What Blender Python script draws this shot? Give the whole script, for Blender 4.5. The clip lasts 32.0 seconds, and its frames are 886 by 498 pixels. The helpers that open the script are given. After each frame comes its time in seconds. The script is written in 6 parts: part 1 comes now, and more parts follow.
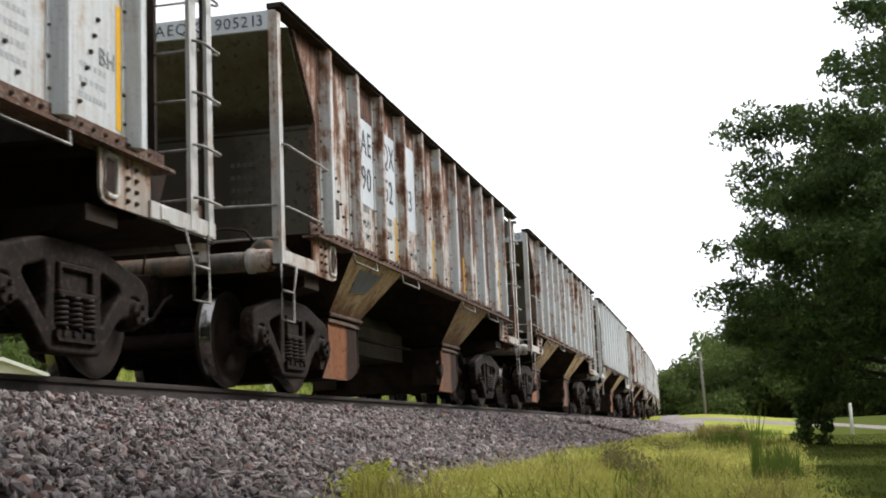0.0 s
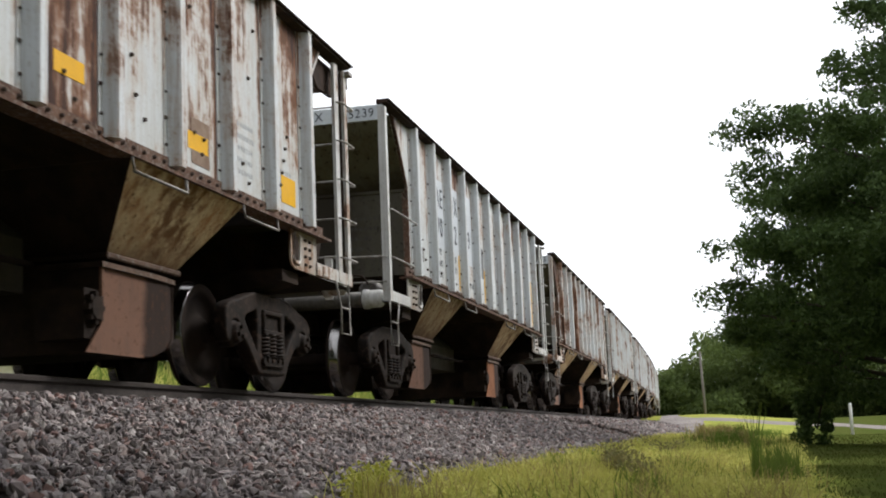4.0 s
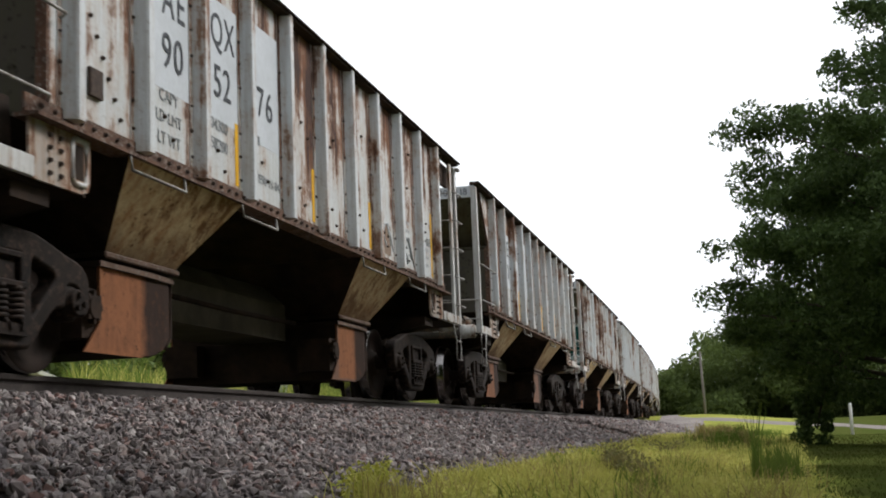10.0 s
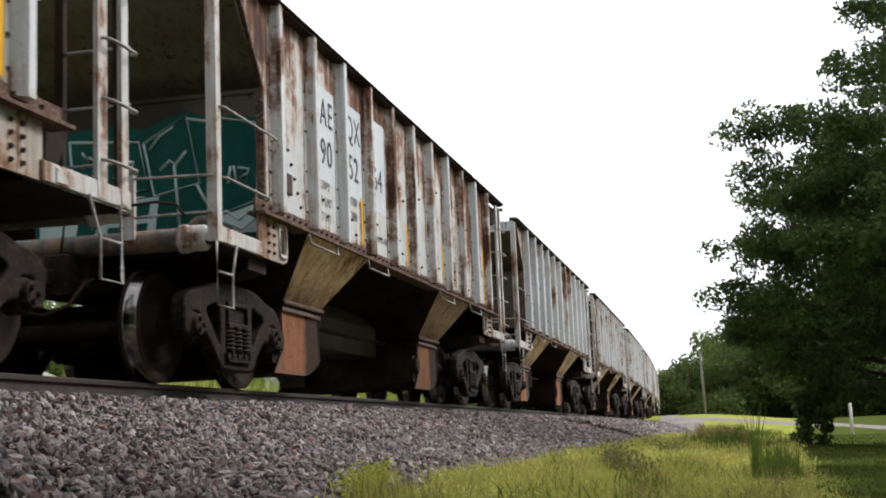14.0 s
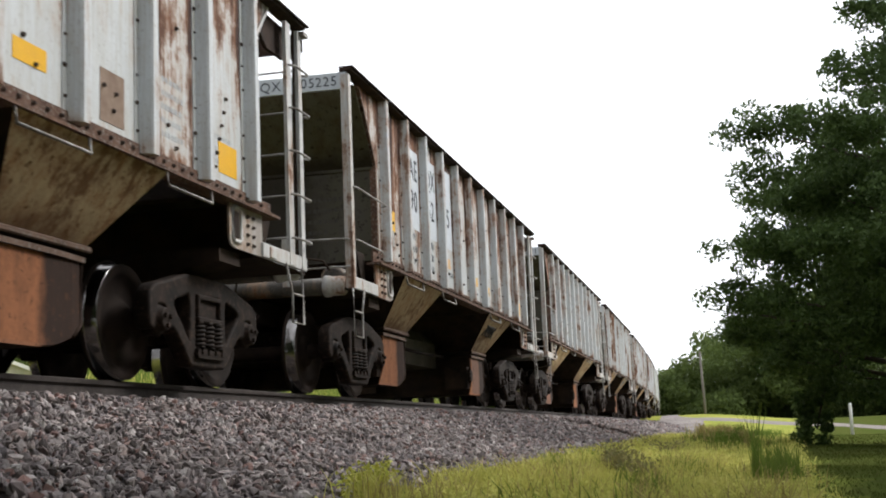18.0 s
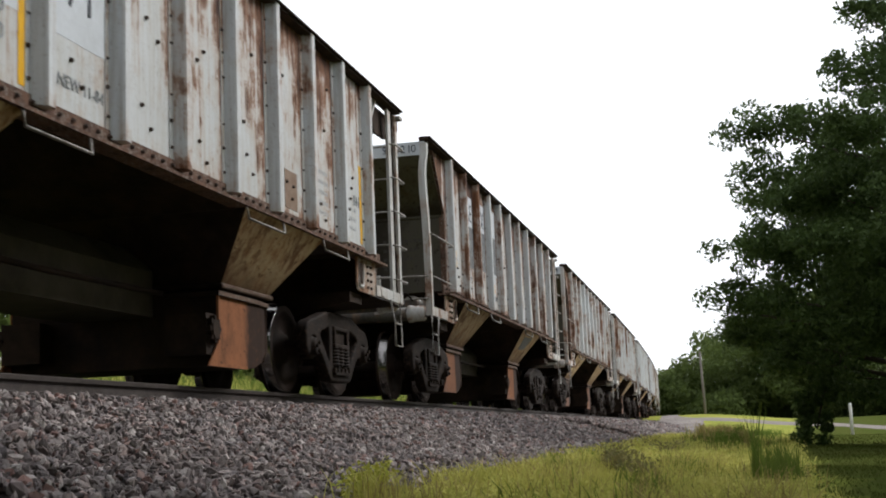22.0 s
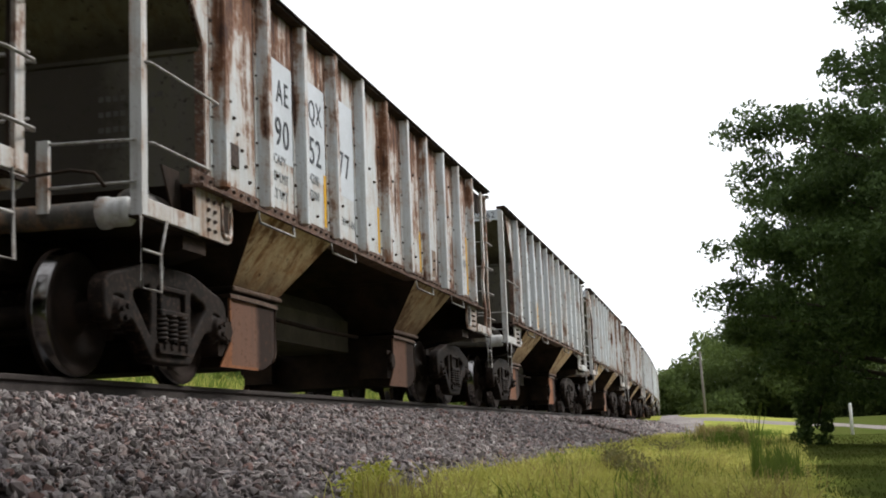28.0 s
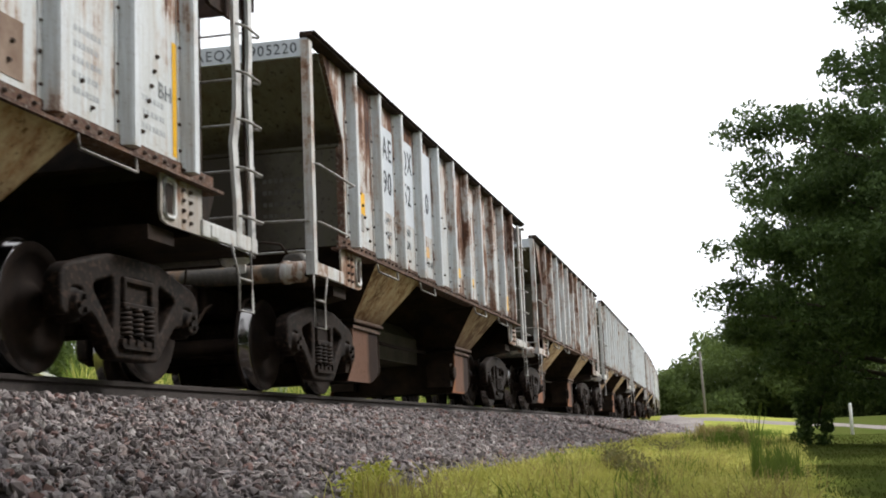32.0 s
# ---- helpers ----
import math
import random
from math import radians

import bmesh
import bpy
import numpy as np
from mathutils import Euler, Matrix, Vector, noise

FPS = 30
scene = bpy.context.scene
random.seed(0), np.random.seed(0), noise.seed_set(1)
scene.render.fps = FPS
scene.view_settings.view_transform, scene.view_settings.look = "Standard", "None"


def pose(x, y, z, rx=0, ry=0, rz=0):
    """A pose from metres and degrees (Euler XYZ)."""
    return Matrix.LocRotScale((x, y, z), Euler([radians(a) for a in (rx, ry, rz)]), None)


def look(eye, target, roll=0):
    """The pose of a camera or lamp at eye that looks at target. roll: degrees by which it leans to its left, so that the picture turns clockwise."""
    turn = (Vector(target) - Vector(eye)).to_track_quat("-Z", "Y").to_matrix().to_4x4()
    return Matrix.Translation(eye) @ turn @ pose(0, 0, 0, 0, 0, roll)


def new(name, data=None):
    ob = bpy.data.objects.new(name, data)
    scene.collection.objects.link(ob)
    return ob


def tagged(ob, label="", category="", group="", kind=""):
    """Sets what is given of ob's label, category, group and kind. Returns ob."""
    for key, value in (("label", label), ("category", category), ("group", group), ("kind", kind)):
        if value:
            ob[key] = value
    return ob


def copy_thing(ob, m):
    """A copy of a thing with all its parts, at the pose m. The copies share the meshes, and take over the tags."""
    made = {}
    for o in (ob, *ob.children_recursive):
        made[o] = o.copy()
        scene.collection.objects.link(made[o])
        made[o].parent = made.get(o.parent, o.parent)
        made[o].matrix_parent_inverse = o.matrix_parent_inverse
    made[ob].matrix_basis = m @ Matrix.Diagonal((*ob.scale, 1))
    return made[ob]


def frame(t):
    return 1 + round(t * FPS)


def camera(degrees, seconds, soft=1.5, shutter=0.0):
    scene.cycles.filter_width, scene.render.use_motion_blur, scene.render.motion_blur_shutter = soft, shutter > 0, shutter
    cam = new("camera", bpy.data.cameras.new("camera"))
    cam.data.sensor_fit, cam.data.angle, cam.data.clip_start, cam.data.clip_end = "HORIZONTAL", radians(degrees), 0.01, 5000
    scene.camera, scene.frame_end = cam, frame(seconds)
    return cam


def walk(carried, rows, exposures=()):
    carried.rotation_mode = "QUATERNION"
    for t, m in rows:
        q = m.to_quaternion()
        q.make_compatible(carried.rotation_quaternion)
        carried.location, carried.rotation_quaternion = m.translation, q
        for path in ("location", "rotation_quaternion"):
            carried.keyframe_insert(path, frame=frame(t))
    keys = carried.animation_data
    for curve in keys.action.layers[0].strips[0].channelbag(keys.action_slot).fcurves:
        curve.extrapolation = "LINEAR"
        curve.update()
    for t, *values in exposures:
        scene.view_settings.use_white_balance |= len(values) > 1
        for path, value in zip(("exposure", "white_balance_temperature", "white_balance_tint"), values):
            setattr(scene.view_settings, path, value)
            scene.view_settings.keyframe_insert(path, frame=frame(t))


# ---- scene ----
# the camera stands still on the grass beside the embankment
EYE = Vector((5.467, 0.0, -0.5305))
YAW, PITCH, ROLL = radians(-12.844), radians(8.256), -2.327
cam = camera(37.64, 32.0, soft=1.9, shutter=0.15)
AIM = EYE + Vector((math.sin(YAW) * math.cos(PITCH), math.cos(YAW) * math.cos(PITCH), math.sin(PITCH)))


def stops(t):
    """The camera's own exposure swings as each wagon and each gap goes by."""
    return 0.46 - 0.25 * math.cos(2 * math.pi * ((t - 19.0) / 2.298 - 0.18))


walk(cam, [(0, look(EYE, AIM, ROLL)), (32, look(EYE, AIM, ROLL))], exposures=[(i * 0.2, stops(i * 0.2)) for i in range(161)])

# ---- light: white overcast sky, soft sun from over the lawn ----
SUN_AZIMUTH, SUN_HEIGHT = radians(48), radians(40)
world = bpy.data.worlds.new("overcast")
scene.world = world
world.use_nodes = True
wn = world.node_tree.nodes
sky = wn.new("ShaderNodeTexSky")
sky.sky_type = 'NISHITA'
sky.sun_disc = False
sky.sun_elevation, sky.sun_rotation = SUN_HEIGHT, SUN_AZIMUTH
sky.air_density, sky.dust_density = 1.0, 4.0
grey = wn.new("ShaderNodeHueSaturation")
grey.inputs["Saturation"].default_value = 0.25
grey.inputs["Value"].default_value = 0.10
cloud = wn.new("ShaderNodeMixRGB")
cloud.inputs[0].default_value = 0.75
cloud.inputs[2].default_value = (1.07, 1.10, 1.16, 1)
wl = world.node_tree.links
wl.new(sky.outputs[0], grey.inputs["Color"])
wl.new(grey.outputs[0], cloud.inputs[1])
# the cloud is brightest overhead and towards the sun
way = wn.new("ShaderNodeTexCoord")
side = wn.new("ShaderNodeVectorMath")
side.operation = 'DOT_PRODUCT'
side.inputs[1].default_value = (0.80, 0.45, 0.32)
wl.new(way.outputs["Generated"], side.inputs[0])
fall = wn.new("ShaderNodeMapRange")
fall.interpolation_type = 'SMOOTHSTEP'
fall.inputs[1].default_value, fall.inputs[2].default_value = -0.9, 0.8
fall.inputs[3].default_value, fall.inputs[4].default_value = 0.60, 1.28
wl.new(side.outputs["Value"], fall.inputs[0])
wl.new(cloud.outputs[0], wn["Background"].inputs["Color"])
wl.new(fall.outputs[0], wn["Background"].inputs["Strength"])
sun = new("sun", bpy.data.lights.new("sun", 'SUN'))
sun.data.energy, sun.data.angle, sun.data.color = 2.1, radians(14), (1.0, 0.98, 0.95)
sun_dir = Vector((math.sin(SUN_AZIMUTH) * math.cos(SUN_HEIGHT), math.cos(SUN_AZIMUTH) * math.cos(SUN_HEIGHT), math.sin(SUN_HEIGHT)))
sun.matrix_world = look(EYE + sun_dir * 60, EYE)

# ---- materials ----
def material(name, rough=0.8, metal=0.0, sheen=0.12):
    m = bpy.data.materials.new(name)
    m.use_nodes = True
    n = m.node_tree.nodes
    b = n["Principled BSDF"]
    b.inputs["Roughness"].default_value = rough
    b.inputs["Metallic"].default_value = metal
    b.inputs["Specular IOR Level"].default_value = 0.5 if metal else sheen
    return m, n, m.node_tree.links, b


def ramp(n, l, src, stops):
    r = n.new("ShaderNodeValToRGB")
    e = r.color_ramp.elements
    while len(e) < len(stops):
        e.new(0.5)
    for i, (p, c) in enumerate(stops):
        e[i].position = p
        e[i].color = (*c, 1) if len(c) == 3 else c
    l.new(src, r.inputs[0])
    return r.outputs[0]


def noise_tex(n, l, vec, scale, detail=4, rough=0.6):
    t = n.new("ShaderNodeTexNoise")
    t.inputs["Scale"].default_value = scale
    t.inputs["Detail"].default_value = detail
    t.inputs["Roughness"].default_value = rough
    if vec is not None:
        l.new(vec, t.inputs["Vector"])
    return t.outputs["Fac"]


def maths(n, l, op, a, b=None, clamp=False):
    m = n.new("ShaderNodeMath")
    m.operation, m.use_clamp = op, clamp
    for i, v in enumerate((a, b)):
        if v is None:
            continue
        if isinstance(v, (int, float)):
            m.inputs[i].default_value = v
        else:
            l.new(v, m.inputs[i])
    return m.outputs[0]


def mix(n, l, f, a, b):
    m = n.new("ShaderNodeMixRGB")
    for i, v in enumerate((f, a, b)):
        if isinstance(v, (int, float)):
            m.inputs[i].default_value = v
        elif isinstance(v, tuple):
            m.inputs[i].default_value = (*v, 1)
        else:
            l.new(v, m.inputs[i])
    return m.outputs[0]


def bump(n, l, b, h, strength, dist):
    k = n.new("ShaderNodeBump")
    k.inputs["Strength"].default_value, k.inputs["Distance"].default_value = strength, dist
    l.new(h, k.inputs["Height"])
    l.new(k.outputs[0], b.inputs["Normal"])


def coords(n, l, stretch=(1, 1, 1), seeded=True):
    """Object coordinates, stretched, moved apart from car to car by the object's colour and from part to part by its random number."""
    t = n.new("ShaderNodeTexCoord")
    v = n.new("ShaderNodeVectorMath")
    v.operation = 'MULTIPLY'
    v.inputs[1].default_value = stretch
    l.new(t.outputs["Object"], v.inputs[0])
    if not seeded:
        return v.outputs[0], None
    o = n.new("ShaderNodeObjectInfo")
    c = n.new("ShaderNodeSeparateColor")
    l.new(o.outputs["Color"], c.inputs[0])
    a = n.new("ShaderNodeVectorMath")
    a.operation = 'ADD'
    k = n.new("ShaderNodeCombineXYZ")
    for i, s in ((0, 37.0), (1, 71.0), (2, 13.0)):
        l.new(maths(n, l, 'ADD', maths(n, l, 'MULTIPLY', c.outputs[2], s), maths(n, l, 'MULTIPLY', o.outputs["Random"], s * 0.6)), k.inputs[i])
    l.new(v.outputs[0], a.inputs[0])
    l.new(k.outputs[0], a.inputs[1])
    return a.outputs[0], c.outputs


def car_paint(name, base, grime, rust_bias, top_rust, seam=0.0, patchy=0.0):
    """Weathered light paint: vertical rust streaks, blotches and grime; the rust's amount is the red of the object's colour."""
    m, n, l, b = material(name, 0.62, sheen=0.28)
    v, c = coords(n, l, (1, 1, 1))
    vs, _ = coords(n, l, (2.6, 2.6, 0.5))
    vn, _ = coords(n, l, (8, 8, 0.75))
    vf, _ = coords(n, l, (24, 24, 1.5))
    streak = noise_tex(n, l, vs, 1.0, 4, 0.6)
    narrow = noise_tex(n, l, vn, 1.0, 4, 0.6)
    fine = noise_tex(n, l, vf, 1.0, 3, 0.6)
    blotch = noise_tex(n, l, v, 2.2, 8, 0.75)
    speck = noise_tex(n, l, v, 34, 4, 0.7)
    t = n.new("ShaderNodeTexCoord")
    z = n.new("ShaderNodeSeparateXYZ")
    l.new(t.outputs["Object"], z.inputs[0])
    high = n.new("ShaderNodeMapRange")
    high.inputs[1].default_value, high.inputs[2].default_value = 1.9, 3.5
    l.new(z.outputs[2], high.inputs[0])
    foot = n.new("ShaderNodeMapRange")
    foot.inputs[1].default_value, foot.inputs[2].default_value = 1.74, 1.56
    l.new(z.outputs[2], foot.inputs[0])
    amount = maths(n, l, 'MULTIPLY', streak, 1.15)
    for src, k in ((narrow, 0.95), (fine, 0.40), (blotch, 1.55), (high.outputs[0], top_rust), (c[0], 0.62)):
        amount = maths(n, l, 'ADD', amount, maths(n, l, 'MULTIPLY', src, k))
    amount = maths(n, l, 'ADD', amount, rust_bias - 2.025)
    if patchy:
        # some posts and some sheets have rusted far more than their neighbours
        if seam:
            which = n.new("ShaderNodeTexWhiteNoise")
            which.noise_dimensions = '1D'
            row = maths(n, l, 'FLOOR', maths(n, l, 'DIVIDE', maths(n, l, 'SUBTRACT', z.outputs[1], 1.50), 1.012))
            l.new(maths(n, l, 'ADD', row, maths(n, l, 'MULTIPLY', c[2], 57.3)), which.inputs["W"])
            luck = which.outputs["Value"]
        else:
            luck = n.new("ShaderNodeObjectInfo").outputs["Random"]
        amount = maths(n, l, 'ADD', amount, maths(n, l, 'MULTIPLY', maths(n, l, 'SUBTRACT', maths(n, l, 'POWER', luck, 2.0), 0.33), patchy))
        amount = maths(n, l, 'ADD', amount, maths(n, l, 'MULTIPLY', foot.outputs[0], 0.18))
    if seam:
        # rust that bleeds from the riveted seams beside the posts
        place = maths(n, l, 'FRACT', maths(n, l, 'DIVIDE', maths(n, l, 'ADD', z.outputs[1], 1.012 * 8 - 1.5 + 0.506), 1.012))
        near = maths(n, l, 'ABSOLUTE', maths(n, l, 'SUBTRACT', place, 0.5))
        close = n.new("ShaderNodeMapRange")
        close.inputs[1].default_value, close.inputs[2].default_value = 0.24, 0.12
        l.new(near, close.inputs[0])
        amount = maths(n, l, 'ADD', amount, maths(n, l, 'MULTIPLY', close.outputs[0], seam))
    edge = ramp(n, l, amount, [(0.50, (0, 0, 0)), (0.60, (0.65, 0.65, 0.65)), (0.74, (1, 1, 1))])
    halo = ramp(n, l, amount, [(0.28, (0, 0, 0)), (0.56, (1, 1, 1))])
    deep = ramp(n, l, maths(n, l, 'ADD', maths(n, l, 'MULTIPLY', amount, 0.45), maths(n, l, 'MULTIPLY', narrow, 0.6)), [(0.55, (0, 0, 0)), (0.78, (1, 1, 1))])
    rust = mix(n, l, deep, (0.245, 0.105, 0.047), (0.038, 0.0175, 0.013))
    rust = mix(n, l, maths(n, l, 'MULTIPLY', speck, 0.55), rust, (0.055, 0.027, 0.02))
    paint = mix(n, l, c[1], base, tuple(x * 0.62 for x in base))
    paint = mix(n, l, maths(n, l, 'MULTIPLY', ramp(n, l, fine, [(0.4, (0, 0, 0)), (0.72, (1, 1, 1))]), 0.6), paint, grime)
    paint = mix(n, l, maths(n, l, 'MULTIPLY', ramp(n, l, blotch, [(0.5, (0, 0, 0)), (0.7, (1, 1, 1))]), 0.35), paint, grime)
    paint = mix(n, l, maths(n, l, 'MULTIPLY', halo, 0.45), paint, (0.36, 0.225, 0.135))
    paint = mix(n, l, maths(n, l, 'MULTIPLY', ramp(n, l, speck, [(0.58, (0, 0, 0)), (0.68, (1, 1, 1))]), 0.5), paint, (0.20, 0.155, 0.125))
    l.new(mix(n, l, edge, paint, rust), b.inputs["Base Color"])
    l.new(ramp(n, l, amount, [(0.45, (0.5,) * 3), (0.66, (0.9,) * 3)]), b.inputs["Roughness"])
    dents = noise_tex(n, l, v, 3.1, 2, 0.5)
    bump(n, l, b, maths(n, l, 'ADD', maths(n, l, 'ADD', speck, amount), maths(n, l, 'MULTIPLY', dents, 5.0)), 0.35, 0.006)
    return m


def mottled(name, a, bcol, scale, rough=0.85, metal=0.0, bumps=0.3, dist=0.01, detail=6, stretch=(1, 1, 1), third=None):
    m, n, l, b = material(name, rough, metal)
    v, c = coords(n, l, stretch)
    f = noise_tex(n, l, v, scale, detail, 0.65)
    g = noise_tex(n, l, v, scale * 7, 3, 0.6)
    col = mix(n, l, ramp(n, l, f, [(0.35, (0, 0, 0)), (0.66, (1, 1, 1))]), a, bcol)
    if third:
        col = mix(n, l, ramp(n, l, g, [(0.52, (0, 0, 0)), (0.68, (1, 1, 1))]), col, third)
    l.new(mix(n, l, maths(n, l, 'MULTIPLY', g, 0.4), col, tuple(x * 0.5 for x in a)), b.inputs["Base Color"])
    bump(n, l, b, maths(n, l, 'ADD', f, g), bumps, dist)
    return m


M_SHEET = car_paint("weathered_paint", (0.53, 0.555, 0.57), (0.36, 0.335, 0.29), -0.05, 0.42, 0.20, 0.34)
M_RIB = car_paint("weathered_post_paint", (0.565, 0.595, 0.62), (0.33, 0.31, 0.285), -0.10, 0.14, 0.0, 0.30)
M_TRIM = car_paint("weathered_trim_paint", (0.52, 0.525, 0.52), (0.24, 0.21, 0.18), 0.0, 0.0)
M_SILL = mottled("rusty_sill", (0.055, 0.032, 0.025), (0.17, 0.095, 0.065), 5, third=(0.27, 0.23, 0.20))


def stained(name, base, dirt_or_shade, rustc, axis, lo, hi, amount, blot=0.0, vary=0.0):
    """Painted plate darkened cloudily along one axis: a stain on the chute, painted shade on the gate's wing; blot: how
    much of it rust has eaten.
    """
    m, n, l, b = material(name, 0.8)
    v, c = coords(n, l, (1, 1, 1))
    f = noise_tex(n, l, v, 2.2, 6, 0.7)
    g = noise_tex(n, l, v, 16, 4, 0.65)
    sv, _ = coords(n, l, (5, 5, 1.2))
    d = noise_tex(n, l, sv, 1.6, 5, 0.7)
    t = n.new("ShaderNodeTexCoord")
    x = n.new("ShaderNodeSeparateXYZ")
    l.new(t.outputs["Object"], x.inputs[0])
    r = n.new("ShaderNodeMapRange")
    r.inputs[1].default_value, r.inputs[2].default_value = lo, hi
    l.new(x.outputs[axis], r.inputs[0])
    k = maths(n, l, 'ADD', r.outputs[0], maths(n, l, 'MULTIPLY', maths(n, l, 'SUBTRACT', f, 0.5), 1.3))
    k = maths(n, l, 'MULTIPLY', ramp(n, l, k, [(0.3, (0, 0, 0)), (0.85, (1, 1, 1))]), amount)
    col = mix(n, l, ramp(n, l, d, [(0.42, (0, 0, 0)), (0.66, (1, 1, 1))]), base, rustc)
    if blot:
        big = noise_tex(n, l, v, 1.5, 8, 0.72)
        spot = maths(n, l, 'ADD', maths(n, l, 'MULTIPLY', big, 0.75), maths(n, l, 'MULTIPLY', d, 0.35))
        col = mix(n, l, ramp(n, l, spot, [(0.56, (0, 0, 0)), (0.64, (blot,) * 3), (0.76, (1, 1, 1))]), col, tuple(q * 0.42 for q in rustc))
        col = mix(n, l, maths(n, l, 'MULTIPLY', ramp(n, l, g, [(0.35, (1, 1, 1)), (0.5, (0, 0, 0))]), 0.35), col, tuple(q * 0.6 for q in rustc))
    if vary:
        info = n.new("ShaderNodeObjectInfo")
        col = mix(n, l, maths(n, l, 'MULTIPLY', ramp(n, l, info.outputs["Random"], [(0.3, (0, 0, 0)), (0.75, (1, 1, 1))]), vary), col, tuple(0.045 + q * 0.35 for q in rustc))
    col = mix(n, l, k, col, dirt_or_shade)
    col = mix(n, l, ramp(n, l, g, [(0.58, (0, 0, 0)), (0.68, (1, 1, 1))]), col, tuple(q * 0.35 for q in rustc))
    l.new(col, b.inputs["Base Color"])
    bump(n, l, b, maths(n, l, 'ADD', g, d), 0.3, 0.006)
    return m


M_CHUTE = stained("stained_chute", (0.57, 0.445, 0.27), (0.13, 0.073, 0.042), (0.35, 0.18, 0.075), 2, 1.30, 0.80, 0.8, 0.95, 0.3)
# rusty gate; the turned-away wing's shade is coloured in as a fade to black
M_GATE = stained("rusty_gate_shaded_wing", (0.24, 0.098, 0.045), (0.020, 0.012, 0.009), (0.19, 0.079, 0.038), 1, 3.16, 3.40, 0.96, 0.4, 0.7)
M_DARKRUST = mottled("dark_rust", (0.022, 0.015, 0.0125), (0.06, 0.036, 0.026), 5)
# slope sheet: mottled, darker towards its lower edge
M_SLOPE = stained("slope_sheet_paint", (0.078, 0.071, 0.045), (0.022, 0.017, 0.013), (0.062, 0.048, 0.024), 2, 3.0, 2.68, 0.85)
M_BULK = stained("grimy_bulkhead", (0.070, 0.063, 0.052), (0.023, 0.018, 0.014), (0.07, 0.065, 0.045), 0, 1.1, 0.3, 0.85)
M_FLANGE = mottled("rusty_flange", (0.085, 0.054, 0.042), (0.16, 0.105, 0.08), 4, third=(0.21, 0.185, 0.165))
# grimy steel and paint, taken near black to hold the underbody's shade
M_DARK = mottled("grimy_shaded_steel", (0.015, 0.0105, 0.0085), (0.044, 0.027, 0.018), 3)
M_UNDER = mottled("grimy_shaded_underframe_paint", (0.017, 0.012, 0.0095), (0.056, 0.037, 0.026), 2)
M_HOOD = mottled("dusty_hood_paint", (0.06, 0.052, 0.04), (0.12, 0.105, 0.08), 1.4)
M_FRAME = mottled("greasy_cast_steel", (0.005, 0.0034, 0.0027), (0.022, 0.0135, 0.0095), 3, third=(0.055, 0.034, 0.024), rough=0.75, dist=0.006, bumps=0.3)
M_WHEEL = mottled("wheel_steel", (0.011, 0.0075, 0.006), (0.032, 0.020, 0.0145), 3, rough=0.85, dist=0.004)
M_TREAD = mottled("polished_tread", (0.27, 0.262, 0.258), (0.13, 0.12, 0.114), 6, rough=0.14, metal=1.0, bumps=0.05)
M_RAIL = mottled("rail_steel", (0.045, 0.037, 0.035), (0.07, 0.058, 0.053), 12, rough=0.6)
M_RAILTOP = mottled("rail_top", (0.25, 0.25, 0.26), (0.2, 0.2, 0.2), 12, rough=0.3, metal=1.0, bumps=0.05)
M_IRON = mottled("white_rod_paint", (0.42, 0.415, 0.40), (0.17, 0.145, 0.125), 7, rough=0.55, bumps=0.1, third=(0.12, 0.08, 0.06))
M_BOLT = mottled("bolt_iron", (0.05, 0.04, 0.036), (0.10, 0.07, 0.055), 30)
M_YELLOW = mottled("yellow_reflector", (0.80, 0.44, 0.02), (0.72, 0.40, 0.03), 8, rough=0.45, bumps=0.05)
M_ORANGE = mottled("peeling_orange_reflector", (0.78, 0.42, 0.12), (0.55, 0.42, 0.28), 14, rough=0.6, bumps=0.1)
M_INK = mottled("stencil_paint", (0.045, 0.05, 0.06), (0.095, 0.10, 0.11), 9, rough=0.7, bumps=0.05)
M_FADED = mottled("faded_stencil_paint", (0.20, 0.21, 0.22), (0.34, 0.36, 0.37), 14, rough=0.7, bumps=0.05)
M_PATCH = mottled("grey_patch_paint", (0.19, 0.20, 0.21), (0.13, 0.13, 0.135), 6, rough=0.6, bumps=0.1)
M_LABEL = mottled("fresh_panel_paint", (0.60, 0.635, 0.68), (0.52, 0.55, 0.585), 3, rough=0.5, bumps=0.08)
M_BROWNPATCH = mottled("brown_notice_paint", (0.19, 0.125, 0.09), (0.30, 0.225, 0.175), 6, rough=0.7, bumps=0.1)
M_GREEN = mottled("green_spray_paint", (0.0, 0.05, 0.041), (0.004, 0.072, 0.06), 5, rough=0.5, bumps=0.05)
M_PALEGREEN = mottled("pale_spray_paint", (0.45, 0.55, 0.54), (0.35, 0.46, 0.46), 7, rough=0.5, bumps=0.05)


# ---- mesh helpers ----
def box(bm, x0, x1, y0, y1, z0, z1):
    r = bmesh.ops.create_cube(bm, size=1)
    bmesh.ops.transform(bm, verts=r["verts"], matrix=Matrix.Translation(((x0 + x1) / 2, (y0 + y1) / 2, (z0 + z1) / 2)) @ Matrix.Diagonal((abs(x1 - x0), abs(y1 - y0), abs(z1 - z0), 1)))
    return r["verts"]


